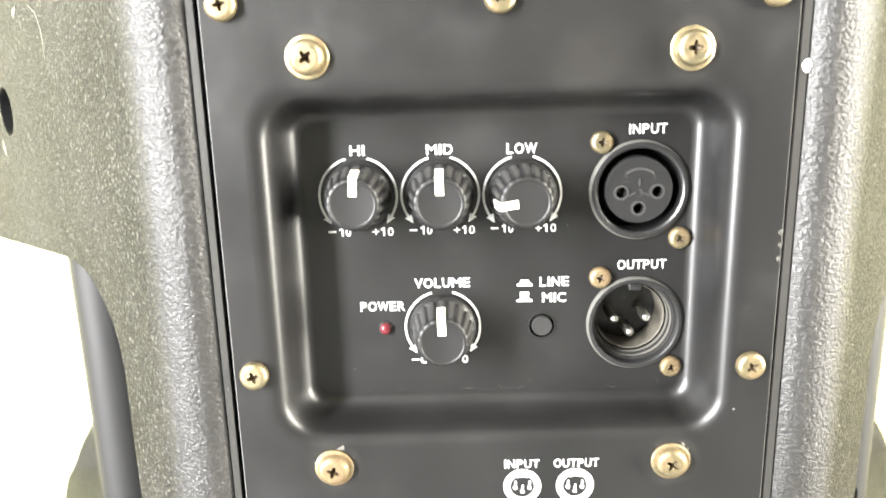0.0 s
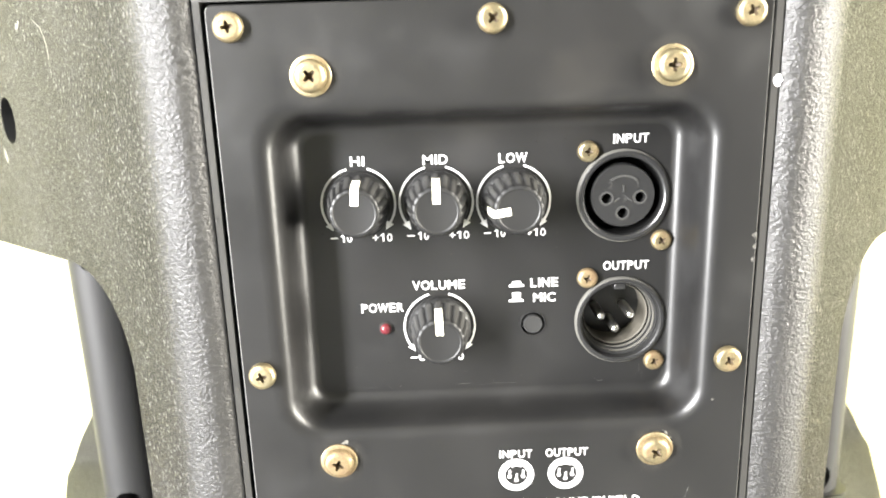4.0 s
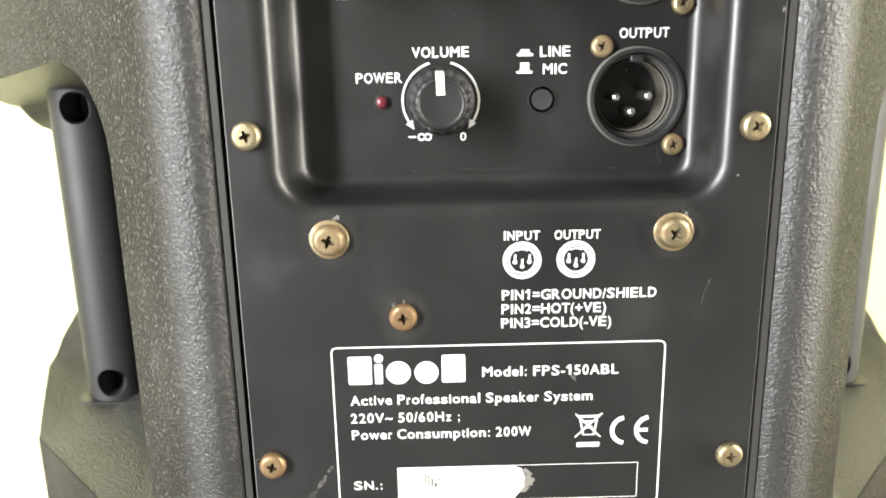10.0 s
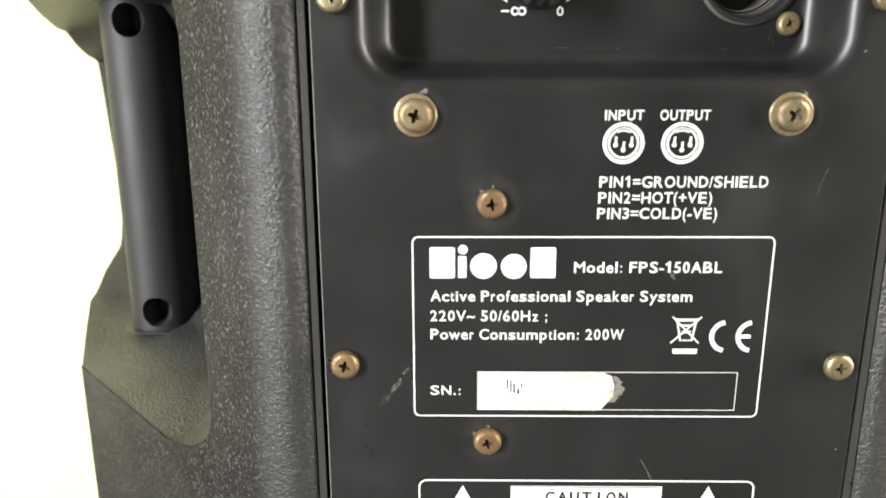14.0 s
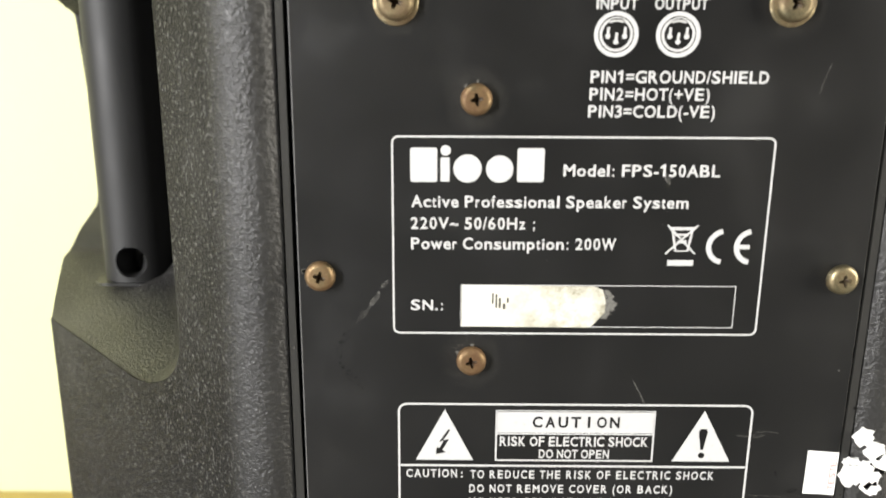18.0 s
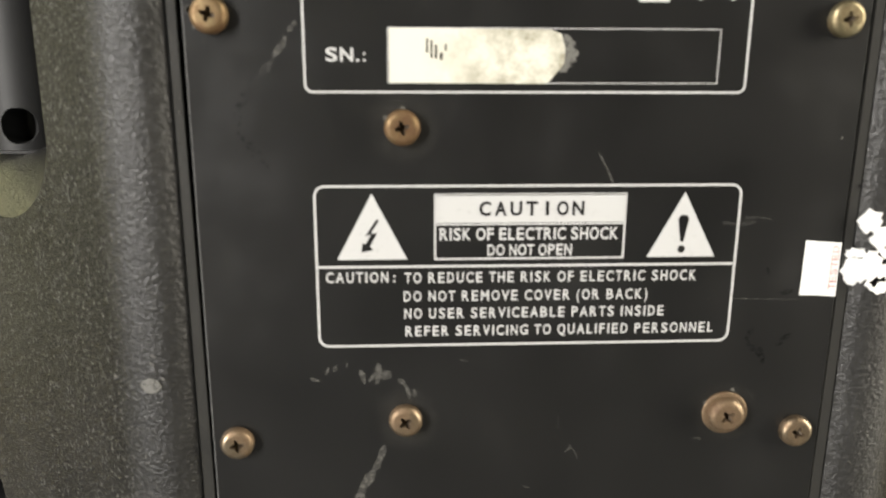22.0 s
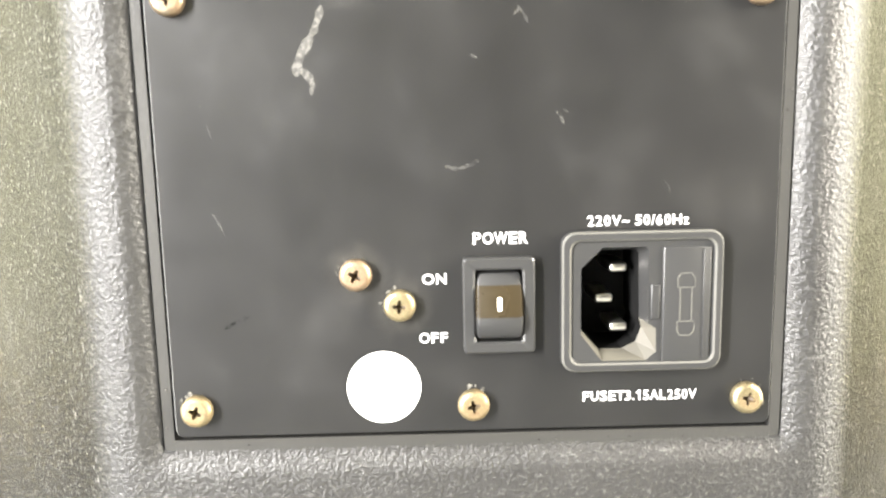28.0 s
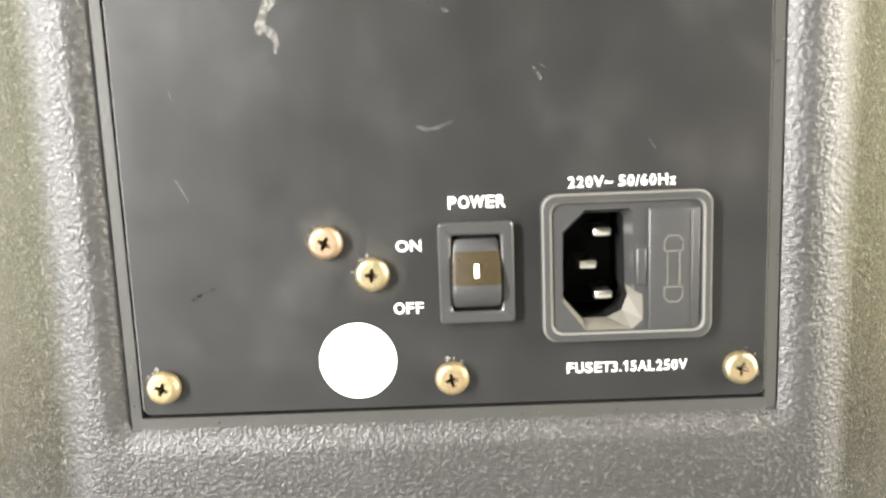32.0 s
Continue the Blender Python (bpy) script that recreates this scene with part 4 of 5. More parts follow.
for z in zs:
    q = abs(z - 96.55) / 7.35
    half = 4.86 * (1 - 0.03 * q * q - 0.13 * q ** 10)
    y = float(np.interp(z, [k[0] for k in knee], [k[1] for k in knee]))
    grid.append([bm.verts.new(((5.75 + u * half) * M, (y + dy) * M, z * M)) for u, dy in ((-1, 3.0), (-1, 0.9), (-0.93, 0.2), (-0.8, 0), (0.8, 0), (0.93, 0.2), (1, 0.9), (1, 3.0))])
for a, b in zip(grid, grid[1:]):
    for k in range(7):
        f = bm.faces.new((a[k], a[k + 1], b[k + 1], b[k]))
        # grey end facets: lit top slope and lower reflection put into the colour
        f.material_index = int(not 94.2 < f.calc_center_median().z / M < 100.8)
rk = part("rocker", bm, ROCKER, sw, "smoky brown rocker")
sharp(rk.data, 40)
rk.data.materials.append(GREYPLASTIC)
bm = box(bmesh.new(), 5.3 * M, 6.25 * M, -3.6 * M, -2.6 * M, 95.8 * M, 98.6 * M, 0.2 * M)
part("on_mark", bm, POINTER, sw, "ivory on mark")

# mains inlet with fuse drawer
x0, x1, z0, z1 = INLET
hexa = [(22.7, 90.0), (27.2, 84.2), (36.4, 84.2), (38.5, 86.0), (38.4, 91.0), (36.8, 92.0), (36.6, 107.6), (36.0, 108.3), (27.2, 108.3), (22.7, 104.0)]
throat = [(23.0, 90.6), (27.0, 86.0), (32.0, 86.0), (35.0, 87.4), (36.2, 90.6), (35.7, 92.6), (35.4, 106.6), (34.9, 107.3), (27.6, 107.3), (23.4, 103.4)]
bm = bmesh.new()
o = [ring_verts(bm, mm(round_rect(x0 + s, x1 - s, z0 + s, z1 - s, r, 4)), y * M) for s, r, y in ((0, 2.8, 0.0), (0, 2.8, -2.0), (0.4, 2.6, -2.5), (1.5, 2.2, -2.65), (1.9, 2.0, -2.3), (2.1, 1.9, -1.9))]
for k, (a, b) in enumerate(zip(o, o[1:])):
    have = set(bm.faces)
    bridge(bm, a, b)
    for f in set(bm.faces) - have:
        f.material_index = int(k in (1, 3))
h0 = ring_verts(bm, mm(hexa), -1.9 * M)
hx, hz = 30.0, 96.9
h1 = ring_verts(bm, mm(throat), 1.4 * M)
have = set(bm.faces)
bridge(bm, h0, h1)
# lower throat faces in cream: the light on them is painted
for f in set(bm.faces) - have:
    q = f.calc_center_median() / M
    f.material_index = 2 if q.z < 87.5 and q.x > 26 else 3 if q.z < 92 else 0
fill_between(bm, [o[-1], h0])
inlet = part("mains_inlet", bm, GREYPLASTIC, speaker, "grey-black mains inlet with a fuse drawer", smooth=False)
inlet.matrix_basis = ORIGIN
inlet.data.materials.append(DUSTY)
inlet.data.materials.append(CHAMFER)
inlet.data.materials.append(CREAM)
# well walls and bottom hold their shade as near-black colour
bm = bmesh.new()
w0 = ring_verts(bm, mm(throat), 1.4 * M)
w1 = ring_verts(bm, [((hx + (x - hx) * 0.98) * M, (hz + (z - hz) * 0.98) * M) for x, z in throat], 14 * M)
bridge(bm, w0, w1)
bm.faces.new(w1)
part("socket_well", bm, SHADE_BLACK, inlet, "plug well with its deep shade in near-black", smooth=False)
for x, z in ((31.6, 103.2), (28.6, 96.6), (31.8, 90.2)):
    bm = box(bmesh.new(), (x - 1.9) * M, (x + 1.9) * M, 3.0 * M, 14 * M, (z - 0.95) * M, (z + 0.95) * M, 0.5 * M)
    part("blade", bm, SILVER, inlet, "flat tinned contact blade")
part("fuse_drawer", box(bmesh.new(), 39.6 * M, 49.6 * M, -2.35 * M, -1.5 * M, 83.9 * M, 108.2 * M, 0.3 * M), FUSE, inlet, "smoky fuse drawer front")
part("drawer_ridge", box(bmesh.new(), 47.9 * M, 48.3 * M, -2.5 * M, -2.2 * M, 84.6 * M, 107.6 * M, 0.1 * M), FUSE, inlet)
part("drawer_latch", box(bmesh.new(), 37.2 * M, 39.2 * M, -2.2 * M, -1.5 * M, 93 * M, 100.5 * M, 0.3 * M), GREYPLASTIC, inlet)
for z, s in ((101.3, 1), (90.9, -1)):
    flat_shape("fuse_symbol", stroke([(42.6, z - s * 1.6), (42.6, z + s * 0.4), (43.4, z + s * 1.4), (45.4, z + s * 1.4), (46.2, z + s * 0.4), (46.2, z - s * 1.6), (42.6, z - s * 1.6)], 0.25), -2.35, DUSTY, inlet, 0.06)
flat_shape("fuse_symbol", stroke([(43.2, 92.4), (43.2, 99.8)], 0.25), -2.35, DUSTY, inlet, 0.06)
flat_shape("fuse_symbol", stroke([(45.6, 92.4), (45.6, 99.8)], 0.25), -2.35, DUSTY, inlet, 0.06)

# ---------------- printing on the flat of the panel ----------------
for body, x0, x1, z, cap in (
    ("INPUT", 0.6, 9.2, 302.0, 2.3), ("OUTPUT", 12.7, 23.7, 302.0, 2.3),
    ("PIN1=GROUND/SHIELD", 0.1, 37.8, 287.2, 2.6), ("PIN2=HOT(+VE)", 0.0, 25.6, 283.6, 2.6), ("PIN3=COLD(-VE)", -0.1, 27.0, 280.0, 2.6),
    ("Model: FPS-150ABL", -4.8, 29.3, 267.3, 2.7), ("Active Professional Speaker System", -38.0, 23.0, 260.3, 2.7),
    ("220V~ 50/60Hz ;", -38.1, -10.6, 255.4, 2.7), ("Power Consumption: 200W", -38.1, 7.6, 250.8, 2.7), ("SN.:", -38.2, -30.9, 236.4, 2.5),
    ("RISK OF ELECTRIC SHOCK", -17.2, 18.0, 202.55, 2.5), ("DO NOT OPEN", -7.8, 8.9, 199.3, 2.3),
    ("CAUTION", -39.5, -27.3, 194.0, 2.2), (":", -26.4, -25.9, 194.0, 2.2), ("TO REDUCE THE RISK OF ELECTRIC SHOCK", -24.1, 34.4, 193.8, 2.2),
    ("DO NOT REMOVE COVER (OR BACK)", -24.3, 24.7, 190.0, 2.2), ("NO USER SERVICEABLE PARTS INSIDE", -24.2, 28.3, 186.4, 2.2),
    ("REFER SERVICING TO QUALIFIED PERSONNEL", -24.0, 38.8, 182.7, 2.2),
    ("POWER", 0.6, 12.0, 110.6, 2.5), ("ON", -10.1, -5.0, 102.3, 2.3), ("OFF", -11.0, -5.0, 89.7, 2.3),
    ("220V~ 50/60Hz", 24.3, 45.4, 113.7, 2.2), ("FUSET3.15AL250V", 23.6, 48.0, 76.0, 2.2),
):
    lettering(body, x0, x1, z, cap, 0.0, panel, 0.02, None, "printed_text", 110 if 180 < z < 194.5 else 0)

# pin diagrams
for cx, pins in ((5.0, "321"), (17.95, "123")):
    flat_shape("pin_diagram_ring", circle(cx, 295.8, 4.65, 48), 0, PRINT, panel, 0.08, "", [circle(cx, 295.8, 3.75, 44)])
    flat_shape("pin_diagram_ring", circle(cx, 295.8, 3.5, 44), 0, PRINT, panel, 0.08, "", [circle(cx, 295.8, 2.95, 40)])
    for dx, dz in ((-1.75, 0.15), (1.75, 0.15), (0.0, -0.95)):
        flat_shape("pin_mark", circle(cx + dx, 295.8 + dz - 0.55, 0.55, 16), 0, PRINT, panel)
        flat_shape("pin_mark", stroke([(cx + dx, 295.8 + dz - 0.3), (cx + dx + 0.1, 295.8 + dz + 1.3)], 0.55), 0, PRINT, panel, 0.085)
    flat_shape("pin_mark", stroke(arc(cx, 295.8, 2.9, 60, 120, 8), 0.7), 0, PRINT, panel)


def printed_frame(x0, x1, z0, z1, r, w, name="printed_frame"):
    a, b = frame_outline(x0, x1, z0, z1, r, w)
    return flat_shape(name, a, 0, PRINT, panel, 0.07, "", [b])


printed_frame(-42.3, 40.9, 229.4, 274.6, 1.6, 0.42)
printed_frame(-26.9, 35.3, 231.2, 241.2, 0.1, 0.18)
printed_frame(-41.4, 42.3, 179.4, 212.2, 2.2, 0.48)
printed_frame(-18.3, 19.4, 197.3, 210.5, 0.1, 0.4)
flat_shape("printed_rule", stroke([(-40.9, 196.05), (41.7, 196.0)], 0.5), 0, PRINT, panel)
flat_shape("caution_band", [(-18.0, 204.7), (19.1, 204.7), (19.1, 210.3), (-18.0, 210.3)], 0, PRINT, panel, 0.07)
flat_shape("caution_band_edge", stroke([(-18.0, 204.4), (19.1, 204.4)], 0.3), 0, PRINT, panel, 0.075)
word = "CAUTION"
for k, ch in enumerate(word):
    w = 0.6 if ch == "I" else 2.3
    cx = -8.4 + k * 3.04
    lettering(ch, cx - w / 2, cx + w / 2, 207.6, 2.8, -0.08, panel, 0.025, PANEL, "reversed_letter")

# warning triangles
flat_shape("warning_triangle", [(-37.2, 197.5), (-23.5, 197.5), (-30.3, 210.6)], 0, PRINT, panel)
flat_shape("bolt_symbol", [(-29.4, 205.6), (-31.6, 202.3), (-30.5, 202.6), (-31.6, 200.6), (-32.2, 200.9), (-32.4, 199.0), (-30.1, 199.5), (-30.8, 200.2), (-29.3, 202.9), (-30.6, 202.7), (-29.0, 205.3)], -0.09, PANEL, panel, 0.03)
flat_shape("warning_triangle", [(24.0, 197.5), (37.8, 197.5), (30.9, 210.6)], 0, PRINT, panel)
flat_shape("exclamation_bar", [(30.6, 200.6), (31.2, 200.6), (32.0, 205.2), (31.6, 206.0), (30.4, 206.0), (29.9, 205.2)], -0.09, PANEL, panel, 0.03)
flat_shape("exclamation_dot", circle(30.9, 199.1, 0.75, 18), -0.09, PANEL, panel, 0.03)

# the maker's mark as plain heavy blocks and discs
flat_shape("maker_mark", round_rect(-38.2, -32.3, 264.5, 272.0, 0.5, 3), 0, PRINT, panel)
flat_shape("maker_mark", round_rect(-31.6, -29.6, 264.6, 269.9, 0.3, 3), 0, PRINT, panel)
flat_shape("maker_mark", circle(-30.5, 271.4, 1.15, 20), 0, PRINT, panel)
flat_shape("maker_mark", circle(-25.7, 267.5, 3.1, 32), 0, PRINT, panel)
flat_shape("maker_mark", circle(-18.7, 267.4, 3.0, 32), 0, PRINT, panel)
flat_shape("maker_mark", round_rect(-14.9, -9.0, 264.6, 272.0, 0.5, 3), 0, PRINT, panel)
for cx in (31.8, 38.0):
    flat_shape("conformity_mark", stroke(arc(cx, 250.3, 3.55, 100, 260, 18), 1.15), 0, PRINT, panel)
flat_shape("conformity_mark", stroke([(34.6, 250.3), (37.4, 250.3)], 1.0), 0, PRINT, panel, 0.085)
# crossed-out bin
flat_shape("disposal_mark", [(19.3, 245.9), (25.1, 245.9), (25.1, 247.2), (19.3, 247.2)], 0, PRINT, panel)
for pts, w in (([(18.7, 248.6), (25.6, 255.2)], 0.4), ([(25.3, 248.6), (18.8, 255.2)], 0.4), ([(19.9, 254.3), (20.9, 249.3), (23.6, 249.3), (24.4, 254.3)], 0.5), ([(19.4, 254.4), (24.9, 254.4)], 0.7), ([(20.6, 253.0), (23.6, 253.0)], 0.5), ([(21.2, 251.4), (23.2, 251.4)], 0.7)):
    flat_shape("disposal_mark", stroke(pts, w), 0, PRINT, panel, 0.07 + 0.005 * w)

# smear where the serial sticker was rubbed away
edge_pts = [(-26.6, 231.3), (1.6, 231.15), (3.0, 231.4), (4.6, 233.2), (5.9, 234.8), (6.0, 237.6), (5.2, 240.2), (3.3, 240.9), (-4, 241.0), (-26.6, 241.05)]
flat_shape("serial_sticker", edge_pts, 0, STICKER, panel, 0.14, "white serial sticker rubbed illegible")
for x, z, w, h in ((-19.6, 238.0, 0.4, 2.6), (-18.8, 237.4, 0.4, 3.2), (-18.0, 236.9, 0.5, 2.4), (-17.0, 236.1, 0.6, 1.3), (-16.2, 237.6, 0.4, 1.2)):
    flat_shape("rubbed_print", [(x - w / 2, z - h / 2), (x + w / 2, z - h / 2), (x + w / 2, z + h / 2), (x - w / 2, z + h / 2)], -0.14, SCRAPE, panel, 0.02)
flat_shape("round_sticker", circle(-18.8, 79.1, 7.85, 56), 0, PAPER, panel, 0.15, "blank round white paper sticker")
flat_shape("paper_tape", [(56.3, 200.6), (63.7, 200.1), (63.75, 188.8), (60, 189.1), (56.2, 189.2)], 0, PAPER, panel, 0.15, "torn white paper tape")
tape_word = lettering("TESTED", 0.0, 9.2, 0.0, 1.5, -0.155, panel, 0.0, FADED)
tape_word.matrix_basis = Matrix.Translation((62.6 * M, 0, 190.3 * M)) @ Matrix.Rotation(radians(-90), 4, "Y")


def flake(x, z, r, seed, y, thick=0.2, mat_=None, parent=None, squash=1.0, name="paper_flake"):
    rr = random.Random(seed)
    pts = [(x + r * (0.6 + 0.5 * rr.random()) * math.cos(2 * math.pi * k / 16), z + squash * r * (0.6 + 0.5 * rr.random()) * math.sin(2 * math.pi * k / 16)) for k in range(16)]
    ob = flat_shape(name, pts, y, mat_ or PAPER, parent or speaker, thick)
    if not parent:
        at_speaker(ob)
    return ob


for k, (x, z, r) in enumerate(((6.0, 238.6, 2.0), (6.6, 236.4, 2.1), (5.8, 234.4, 1.6))):
    flake(x, z, r, 150 + k, -0.01 * k, 0.05, SCUFF, panel, 0.8, "sticker_residue")
for k, (x, z, r, sq) in enumerate(((68.6, 204.6, 2.2, 1.0), (71.4, 201.2, 2.4, 0.9), (66.7, 198.0, 1.9, 0.6), (67.0, 194.2, 2.5, 1.1), (70.6, 195.2, 3.2, 1.0), (73.6, 198.0, 2.6, 0.9), (71.6, 191.4, 2.0, 0.9))):
    flake(x, z, r * 1.22, 40 + k, -1.0 if x > 69.8 else -0.7 if x > 67 else 0.0, 0.7, squash=sq)
flake(65.9, 395.3, 1.1, 70, 0.2, 0.4, squash=1.4)

# ---------------- scrapes, scuffs and marks ----------------
sc = random.Random(21)
SCRAPES = []


def scrape(points, width, material=None, label=""):
    pts, ws = [], []
    for (xa, za), (xb, zb) in zip(points, points[1:]):
        steps = max(1, min(6, int(math.hypot(xb - xa, zb - za) / (width * 0.7))))
        for k in range(steps):
            q = k / steps
            pts.append((xa + (xb - xa) * q + sc.uniform(-0.1, 0.1) * width, za + (zb - za) * q + sc.uniform(-0.1, 0.1) * width))
            ws.append(width * sc.uniform(0.45, 1.25))
    pts.append(points[-1])
    ws.append(width * 0.3)
    ws[0] = width * 0.3
    bm = bmesh.new()
    o = stroke(pts, ws)
    n = len(pts)
    SCRAPES.append(1)
    v = ring_verts(bm, mm(o), -(0.02 + 0.0006 * len(SCRAPES)) * M)
    for k in range(n - 1):
        bm.faces.new((v[k], v[k + 1], v[2 * n - 2 - k], v[2 * n - 1 - k]))
    part("scrape", bm, material or SCRAPE, panel, label, smooth=False)


scrape([(-28.5, 157.5), (-30.2, 153.0), (-31.8, 150.2)], 1.5)
scrape([(-31.0, 151.8), (-33.6, 147.0), (-34.2, 144.0)], 1.9)
scrape([(-33.4, 145.4), (-31.6, 143.6), (-30.6, 141.6)], 1.6)
scrape([(-31.0, 143.4), (-31.4, 140.2)], 0.7)
scrape([(-43.4, 172.8), (-41.4, 172.2)], 0.7)
for x, z, a, b, w in ((-40.2, 173.6, 0.6, 1.6, 0.5), (-38.6, 174.2, 0.5, 1.4, 0.5), (-36.0, 175.0, 0.2, 1.2, 0.4), (-33.4, 174.6, 1.0, -3.2, 0.9), (-31.6, 172.0, 1.6, 2.0, 0.9), (-29.8, 171.4, 0.4, 4.6, 1.0), (-28.6, 172.6, 1.2, 1.6, 1.2), (-25.6, 172.4, 1.4, -1.4, 0.8), (-24.2, 171.0, 1.0, -3.0, 1.0), (-22.4, 170.2, 0.2, -1.8, 0.6)):
    scrape([(x, z), (x + a * 0.5, z + b * 0.4), (x + a, z + b)], w * 1.7)
scrape([(13.4, 218.2), (15.0, 215.4), (16.6, 212.2)], 0.45)
scrape([(16.3, 268.4), (17.6, 266.2), (18.6, 264.2)], 0.8)
scrape([(50.8, 290.4), (49.6, 287.0), (48.9, 284.0)], 0.45, FAINT)
scrape([(43.0, 205.2), (46.0, 205.4), (49.0, 205.0)], 0.5, FAINT)
scrape([(-43.2, 242.2), (-44.8, 240.4)], 0.8)
scrape([(-45.2, 239.4), (-46.4, 237.4), (-47.6, 236.0)], 1.3)
scrape([(-47.4, 236.4), (-48.2, 234.2)], 0.7, FAINT)
scrape([(-48.2, 235.0), (-49.8, 232.8), (-51.2, 231.4)], 1.5, FAINT)
scrape([(-52.0, 230.2), (-54.8, 226.4), (-54.8, 222.6), (-52.2, 219.0), (-49.4, 215.6)], 1.7, SMEAR)
scrape([(10.0, 157.2), (11.4, 155.0), (12.2, 153.6)], 0.6, FAINT)
scrape([(9.4, 155.0), (10.6, 156.6)], 0.5, FAINT)
scrape([(-5.4, 125.4), (-1.6, 125.0), (2.0, 126.4)], 0.8, FAINT)
scrape([(-4.8, 125.8), (-2.6, 124.4)], 0.6, FAINT)
scrape([(17.8, 136.2), (19.6, 133.6)], 0.6, FAINT)
scrape([(19.2, 136.6), (20.4, 135.8)], 0.5, FAINT)
scrape([(0.4, 147.6), (2.0, 147.0)], 0.6, FAINT)
scrape([(36.4, 157.8), (38.6, 157.4)], 0.5, FAINT)
scrape([(7.6, 165.0), (7.8, 160.0)], 0.25, FAINT)
scrape([(-13.2, 176.4), (-11.2, 176.0)], 0.5, FAINT)
scrape([(40.2, 121.6), (41.4, 119.4)], 0.4, FAINT)
scrape([(-52.6, 117.0), (-51.4, 114.6), (-50.4, 112.4)], 0.6, FAINT)
scrape([(-52.6, 134.6), (-51.8, 131.8)], 0.35, FAINT)
for pts, w in (([(47.3, 182.2), (45.8, 179.6), (47.2, 178.2)], 1.3), ([(46.9, 178.4), (49.1, 177.0), (50.2, 174.2)], 1.6), ([(55.6, 180.8), (54.0, 179.8), (52.4, 178.3)], 1.8), ([(49.0, 195.2), (49.6, 193.4)], 1.3), ([(52.0, 189.7), (54.8, 190.2)], 1.3), ([(-51.6, 92.6), (-50.6, 93.3), (-49.4, 93.9)], 1.1)):
    scrape(pts, w, SMUDGE)
scrape([(-50.4, 93.4), (-48.2, 94.6), (-45.6, 95.4)], 0.9, SMEAR)
scrape([(42.6, 188.6), (49.0, 188.4), (56.0, 188.3)], 0.25, FAINT)
scrape([(38.8, 204.4), (42.0, 204.0), (45.6, 204.5)], 0.8, FAINT)
for k in range(60):
    x, z = sc.uniform(-60, 60), sc.uniform(72, 300)
    a = sc.uniform(0, math.pi)
    s = sc.uniform(0.12, 0.5)
    scrape([(x, z), (x + s * math.cos(a), z + s * math.sin(a))], sc.uniform(0.08, 0.22))
# dust and short scratches on the floor of the recess
for k in range(70):
    x, z = sc.uniform(-44, 44), 316 + 66 * sc.random() ** (1.0 if k % 2 else 3.0)
    a, w = sc.uniform(0, math.pi), sc.uniform(0.08, 0.2)
    h = sc.uniform(0.1, 0.4) if k % 8 else sc.uniform(0.6, 1.1)
    o = stroke([(x - h * math.cos(a), z - h * math.sin(a)), (x + 0.1, z), (x + h * math.cos(a), z + h * math.sin(a))], [0.04, w, 0.04])
    flat_shape("dust_fleck", o, FLOOR, SCRAPE if k % 8 and k % 3 == 0 else FAINT, panel, 0.04)
# grime gathered round the screw heads
bm = bmesh.new()
bm.faces.new(ring_verts(bm, mm(circle(0, 0, 8.0, 32)), -0.012 * M))
FILM = bpy.data.meshes.new("grime_ring")
bm.to_mesh(FILM)
bm.free()
FILM.materials.append(HALO)
for x, z in ((-24.05, 282.3), (-24.3, 223.1), (-41.05, 399.6), (41.3, 399.4), (-41.0, 302.0), (41.1, 302.1), (-24.1, 163.5), (42.9, 163.6), (-23.8, 103.6), (-14.9, 96.9)):
    place("grime_ring", FILM, panel, Matrix.Translation((x * M, 0, z * M)))
# crumbs of dust stuck against the heads
for x, z, r in ((-24.05, 282.3, 4.0), (-24.3, 223.1, 4.0), (-41.0, 302.0, 5.1), (41.1, 302.1, 5.1), (-58.5, 75.0, 4.0), (-58.5, 243.1, 4.0), (0.2, 74.9, 4.0), (58.5, 75.0, 4.0), (-23.8, 103.6, 4.0), (-14.9, 96.9, 4.0), (42.9, 163.6, 5.1)):
    lean = sc.uniform(60, 150)
    for k in range(6):
        a = radians(lean + sc.gauss(0, 38))
        size = sc.choice((0.14, 0.18, 0.3, 0.5))
        q = r - 0.45 + abs(sc.gauss(0, 0.4)) + (0.2 if size < 0.2 else 0)
        flake(x + q * math.cos(a), z + q * math.sin(a), size, sc.randrange(9999), 0.0, 0.12, CRUMB, panel, sc.uniform(0.5, 1.6), "dust_crumb")
# dust and bare metal along the lower edge of the recess
for k in range(12):
    x = -44 + 88 * sc.random()
    w = sc.uniform(0.4, 3.6)
    q = sc.uniform(-0.1, 0.9)
    o = stroke([(x - w / 2, 315.6 + q), (x, 315.6 + q + sc.uniform(-0.08, 0.08)), (x + w / 2, 315.6 + q)], [0.05, sc.uniform(0.1, 0.28), 0.05])
    flat_shape("dust_line", o, FLOOR, FAINT, panel, 0.05)
# flat near-black flakes stand for the shade in notches of the gap
for k, (x, z, r) in enumerate(((-64.75, 89.2, 0.8), (-64.75, 115.6, 0.9), (-64.7, 152.0, 0.6), (64.7, 133.0, 0.6))):
    flake(x, z, r, 120 + k, 1.25, 0.12, SHADE_BLACK, None, 1.5, "notch_shade")
# chips along the panel's edges and the scuff on the rear corner
for k, (x, z, r) in enumerate(((63.4, 358.6, 0.7), (63.5, 355.8, 0.6), (63.2, 352.4, 0.5), (55.6, 315.4, 0.35), (61.0, 221.0, 0.3))):
    flake(x, z, r, 90 + k, 0.0, 0.05, SCRAPE, panel, 1.3, "paint_chip")


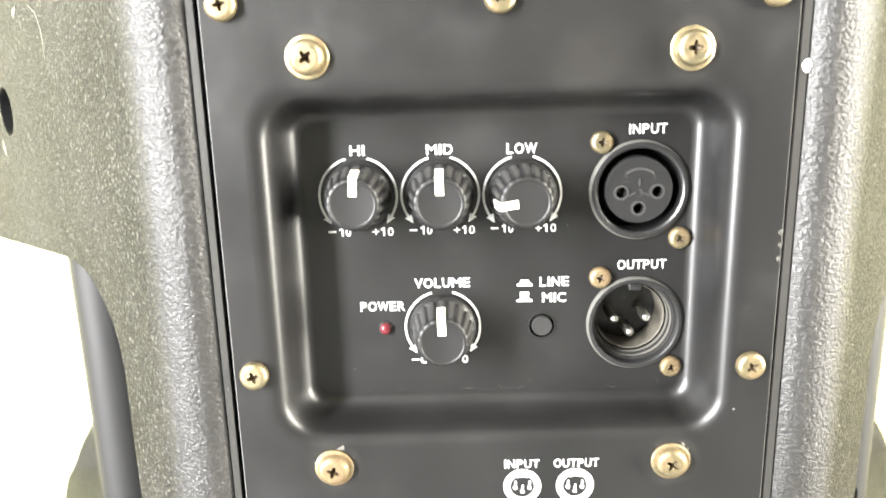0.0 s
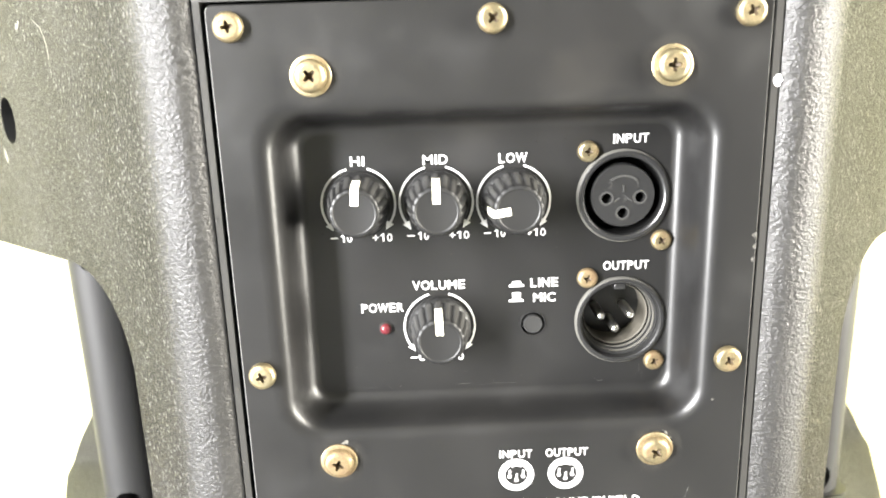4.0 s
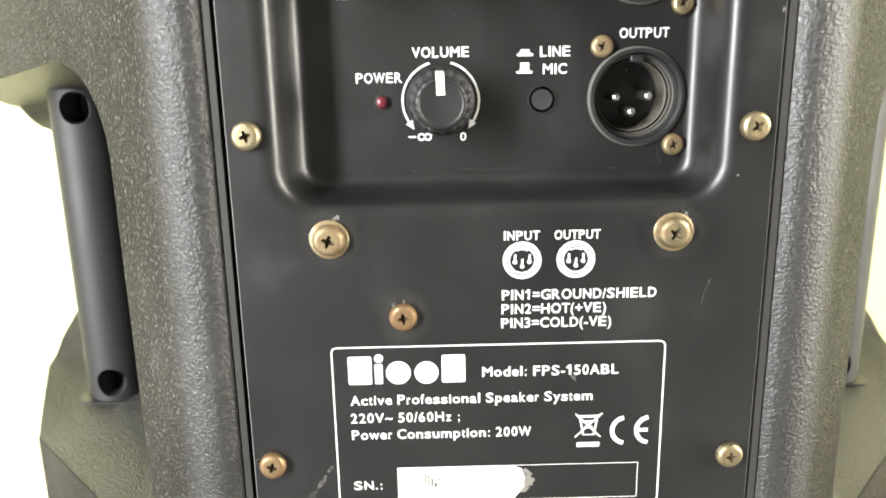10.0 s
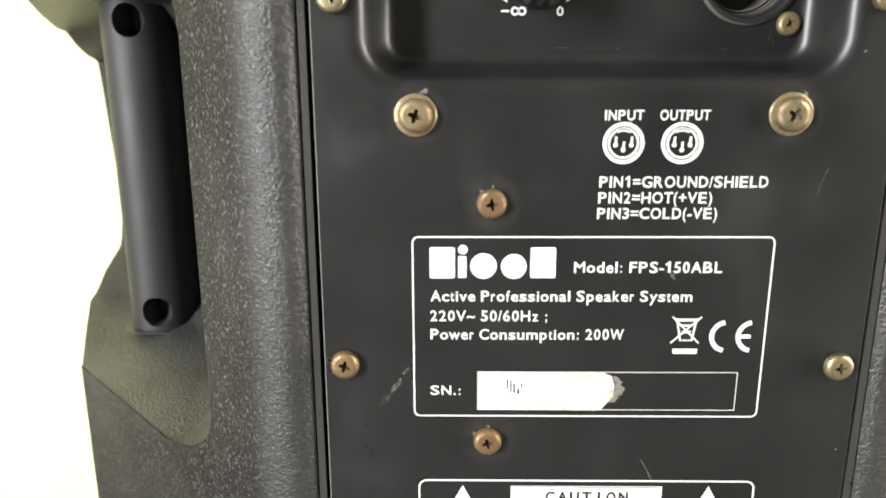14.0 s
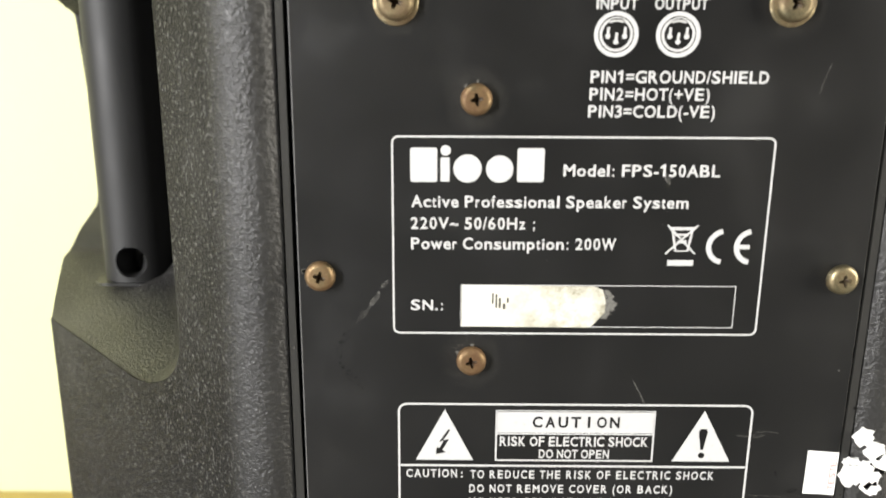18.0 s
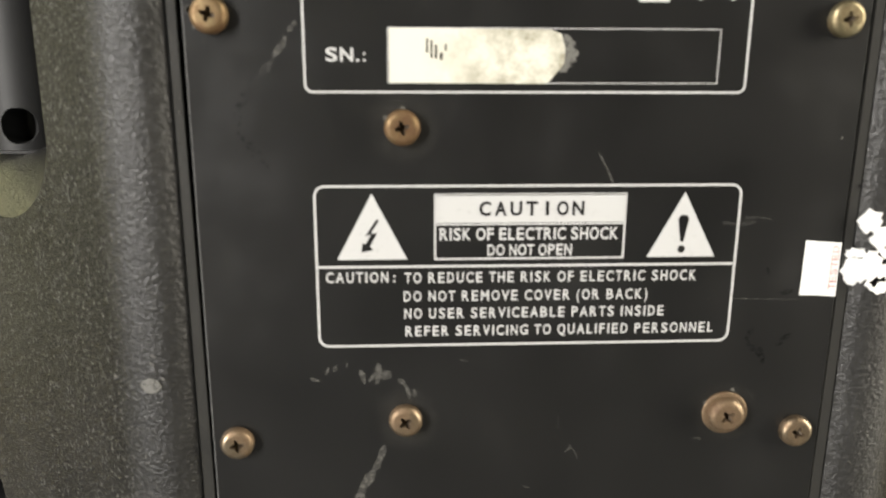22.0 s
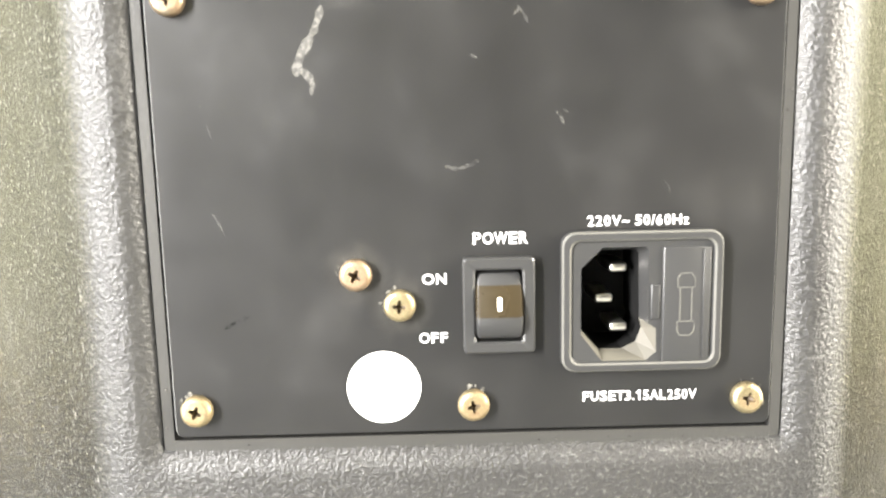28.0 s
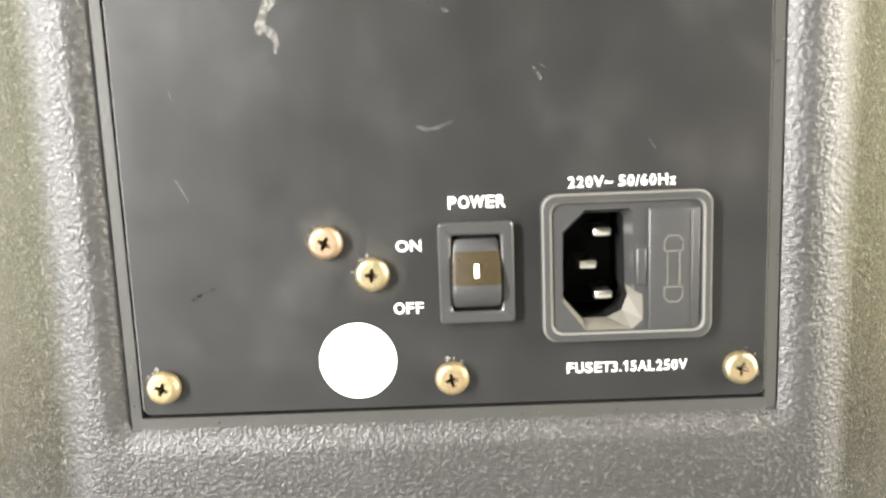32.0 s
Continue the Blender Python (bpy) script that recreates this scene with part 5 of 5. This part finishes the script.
def corner_mark(name, points, width, sx, material, label="", lift=0.25):
    """A scuff that follows the rounded corner or the slanted side; points in x, z of that side."""
    bm = bmesh.new()
    o = stroke(points, width)
    n = len(points)
    v = [bm.verts.new((sx * x * M, (ridge(x) - lift) * M, z * M)) for x, z in o]
    for k in range(n - 1):
        bm.faces.new((v[k], v[k + 1], v[2 * n - 2 - k], v[2 * n - 1 - k]))
    return at_speaker(part(name, bm, material, speaker, label, smooth=False))


scuff = random.Random(8)
corner_mark("scuff", [(72.6, 172.0), (73.4, 172.3), (74.6, 172.4), (75.8, 172.2), (76.8, 172.5)], [0.8, 2.6, 3.3, 2.8, 1.0], -1, SCUFF)
for k in range(4):
    x, z = 73.6 + scuff.gauss(0, 1.3), 173.4 + scuff.gauss(0, 1.4)
    w = scuff.uniform(0.5, 1.1)
    corner_mark("scuff", [(x - w * 0.7, z - 0.4), (x - w * 0.3, z), (x + w * 0.3, z + scuff.uniform(-0.4, 0.4)), (x + w * 0.7, z + 0.3)], [0.3, w, w * scuff.uniform(0.6, 1.0), 0.2], -1, SCUFF, "", 0.27 + 0.012 * k)
corner_mark("scratch", [(138.6, 414.0), (137.2, 415.4), (135.8, 416.2)], [0.8, 2.0, 0.6], -1, SCUFF)
corner_mark("scratch", [(127.0, 416.0), (123.0, 413.8), (120.8, 409.0), (120.6, 400.7)], [0.3, 0.6, 0.5, 0.2], -1, SCUFF)
corner_mark("scratch", [(163.4, 375.6), (163.0, 373.0), (162.2, 370.6)], [0.8, 2.4, 0.8], -1, SCUFF)
for k in range(26):
    side = sc.choice((-1, 1))
    x, z = sc.uniform(95, 175), sc.choice((sc.uniform(70, 185), sc.uniform(355, 440)))
    a = sc.uniform(0.4, 2.6)
    s = sc.uniform(0.6, 3.0)
    corner_mark("scratch", [(x, z), (x + s * 0.5 * math.cos(a), z + s * 0.5 * math.sin(a)), (x + s * math.cos(a), z + s * math.sin(a))], [0.1, sc.uniform(0.15, 0.45), 0.1], side, SCRAPE)
# worn specks along the rim round the panel, and dents as flat flakes painted shade-black
for k in range(26):
    side = sc.choice((-1, 1, -1, 1, 0, 0))
    if side:
        x, z = side * sc.uniform(64.8, 66.1), sc.uniform(70, 414)
    else:
        x, z = sc.uniform(-64, 64), sc.uniform(66.0, 67.3)
    flake(x, z, sc.uniform(0.1, 0.28), 300 + k, 0.1, 0.12, SHADE_BLACK if k % 3 == 0 else SCRAPE, None, 1.6 if side else 0.5, "wear_or_shade_speck")
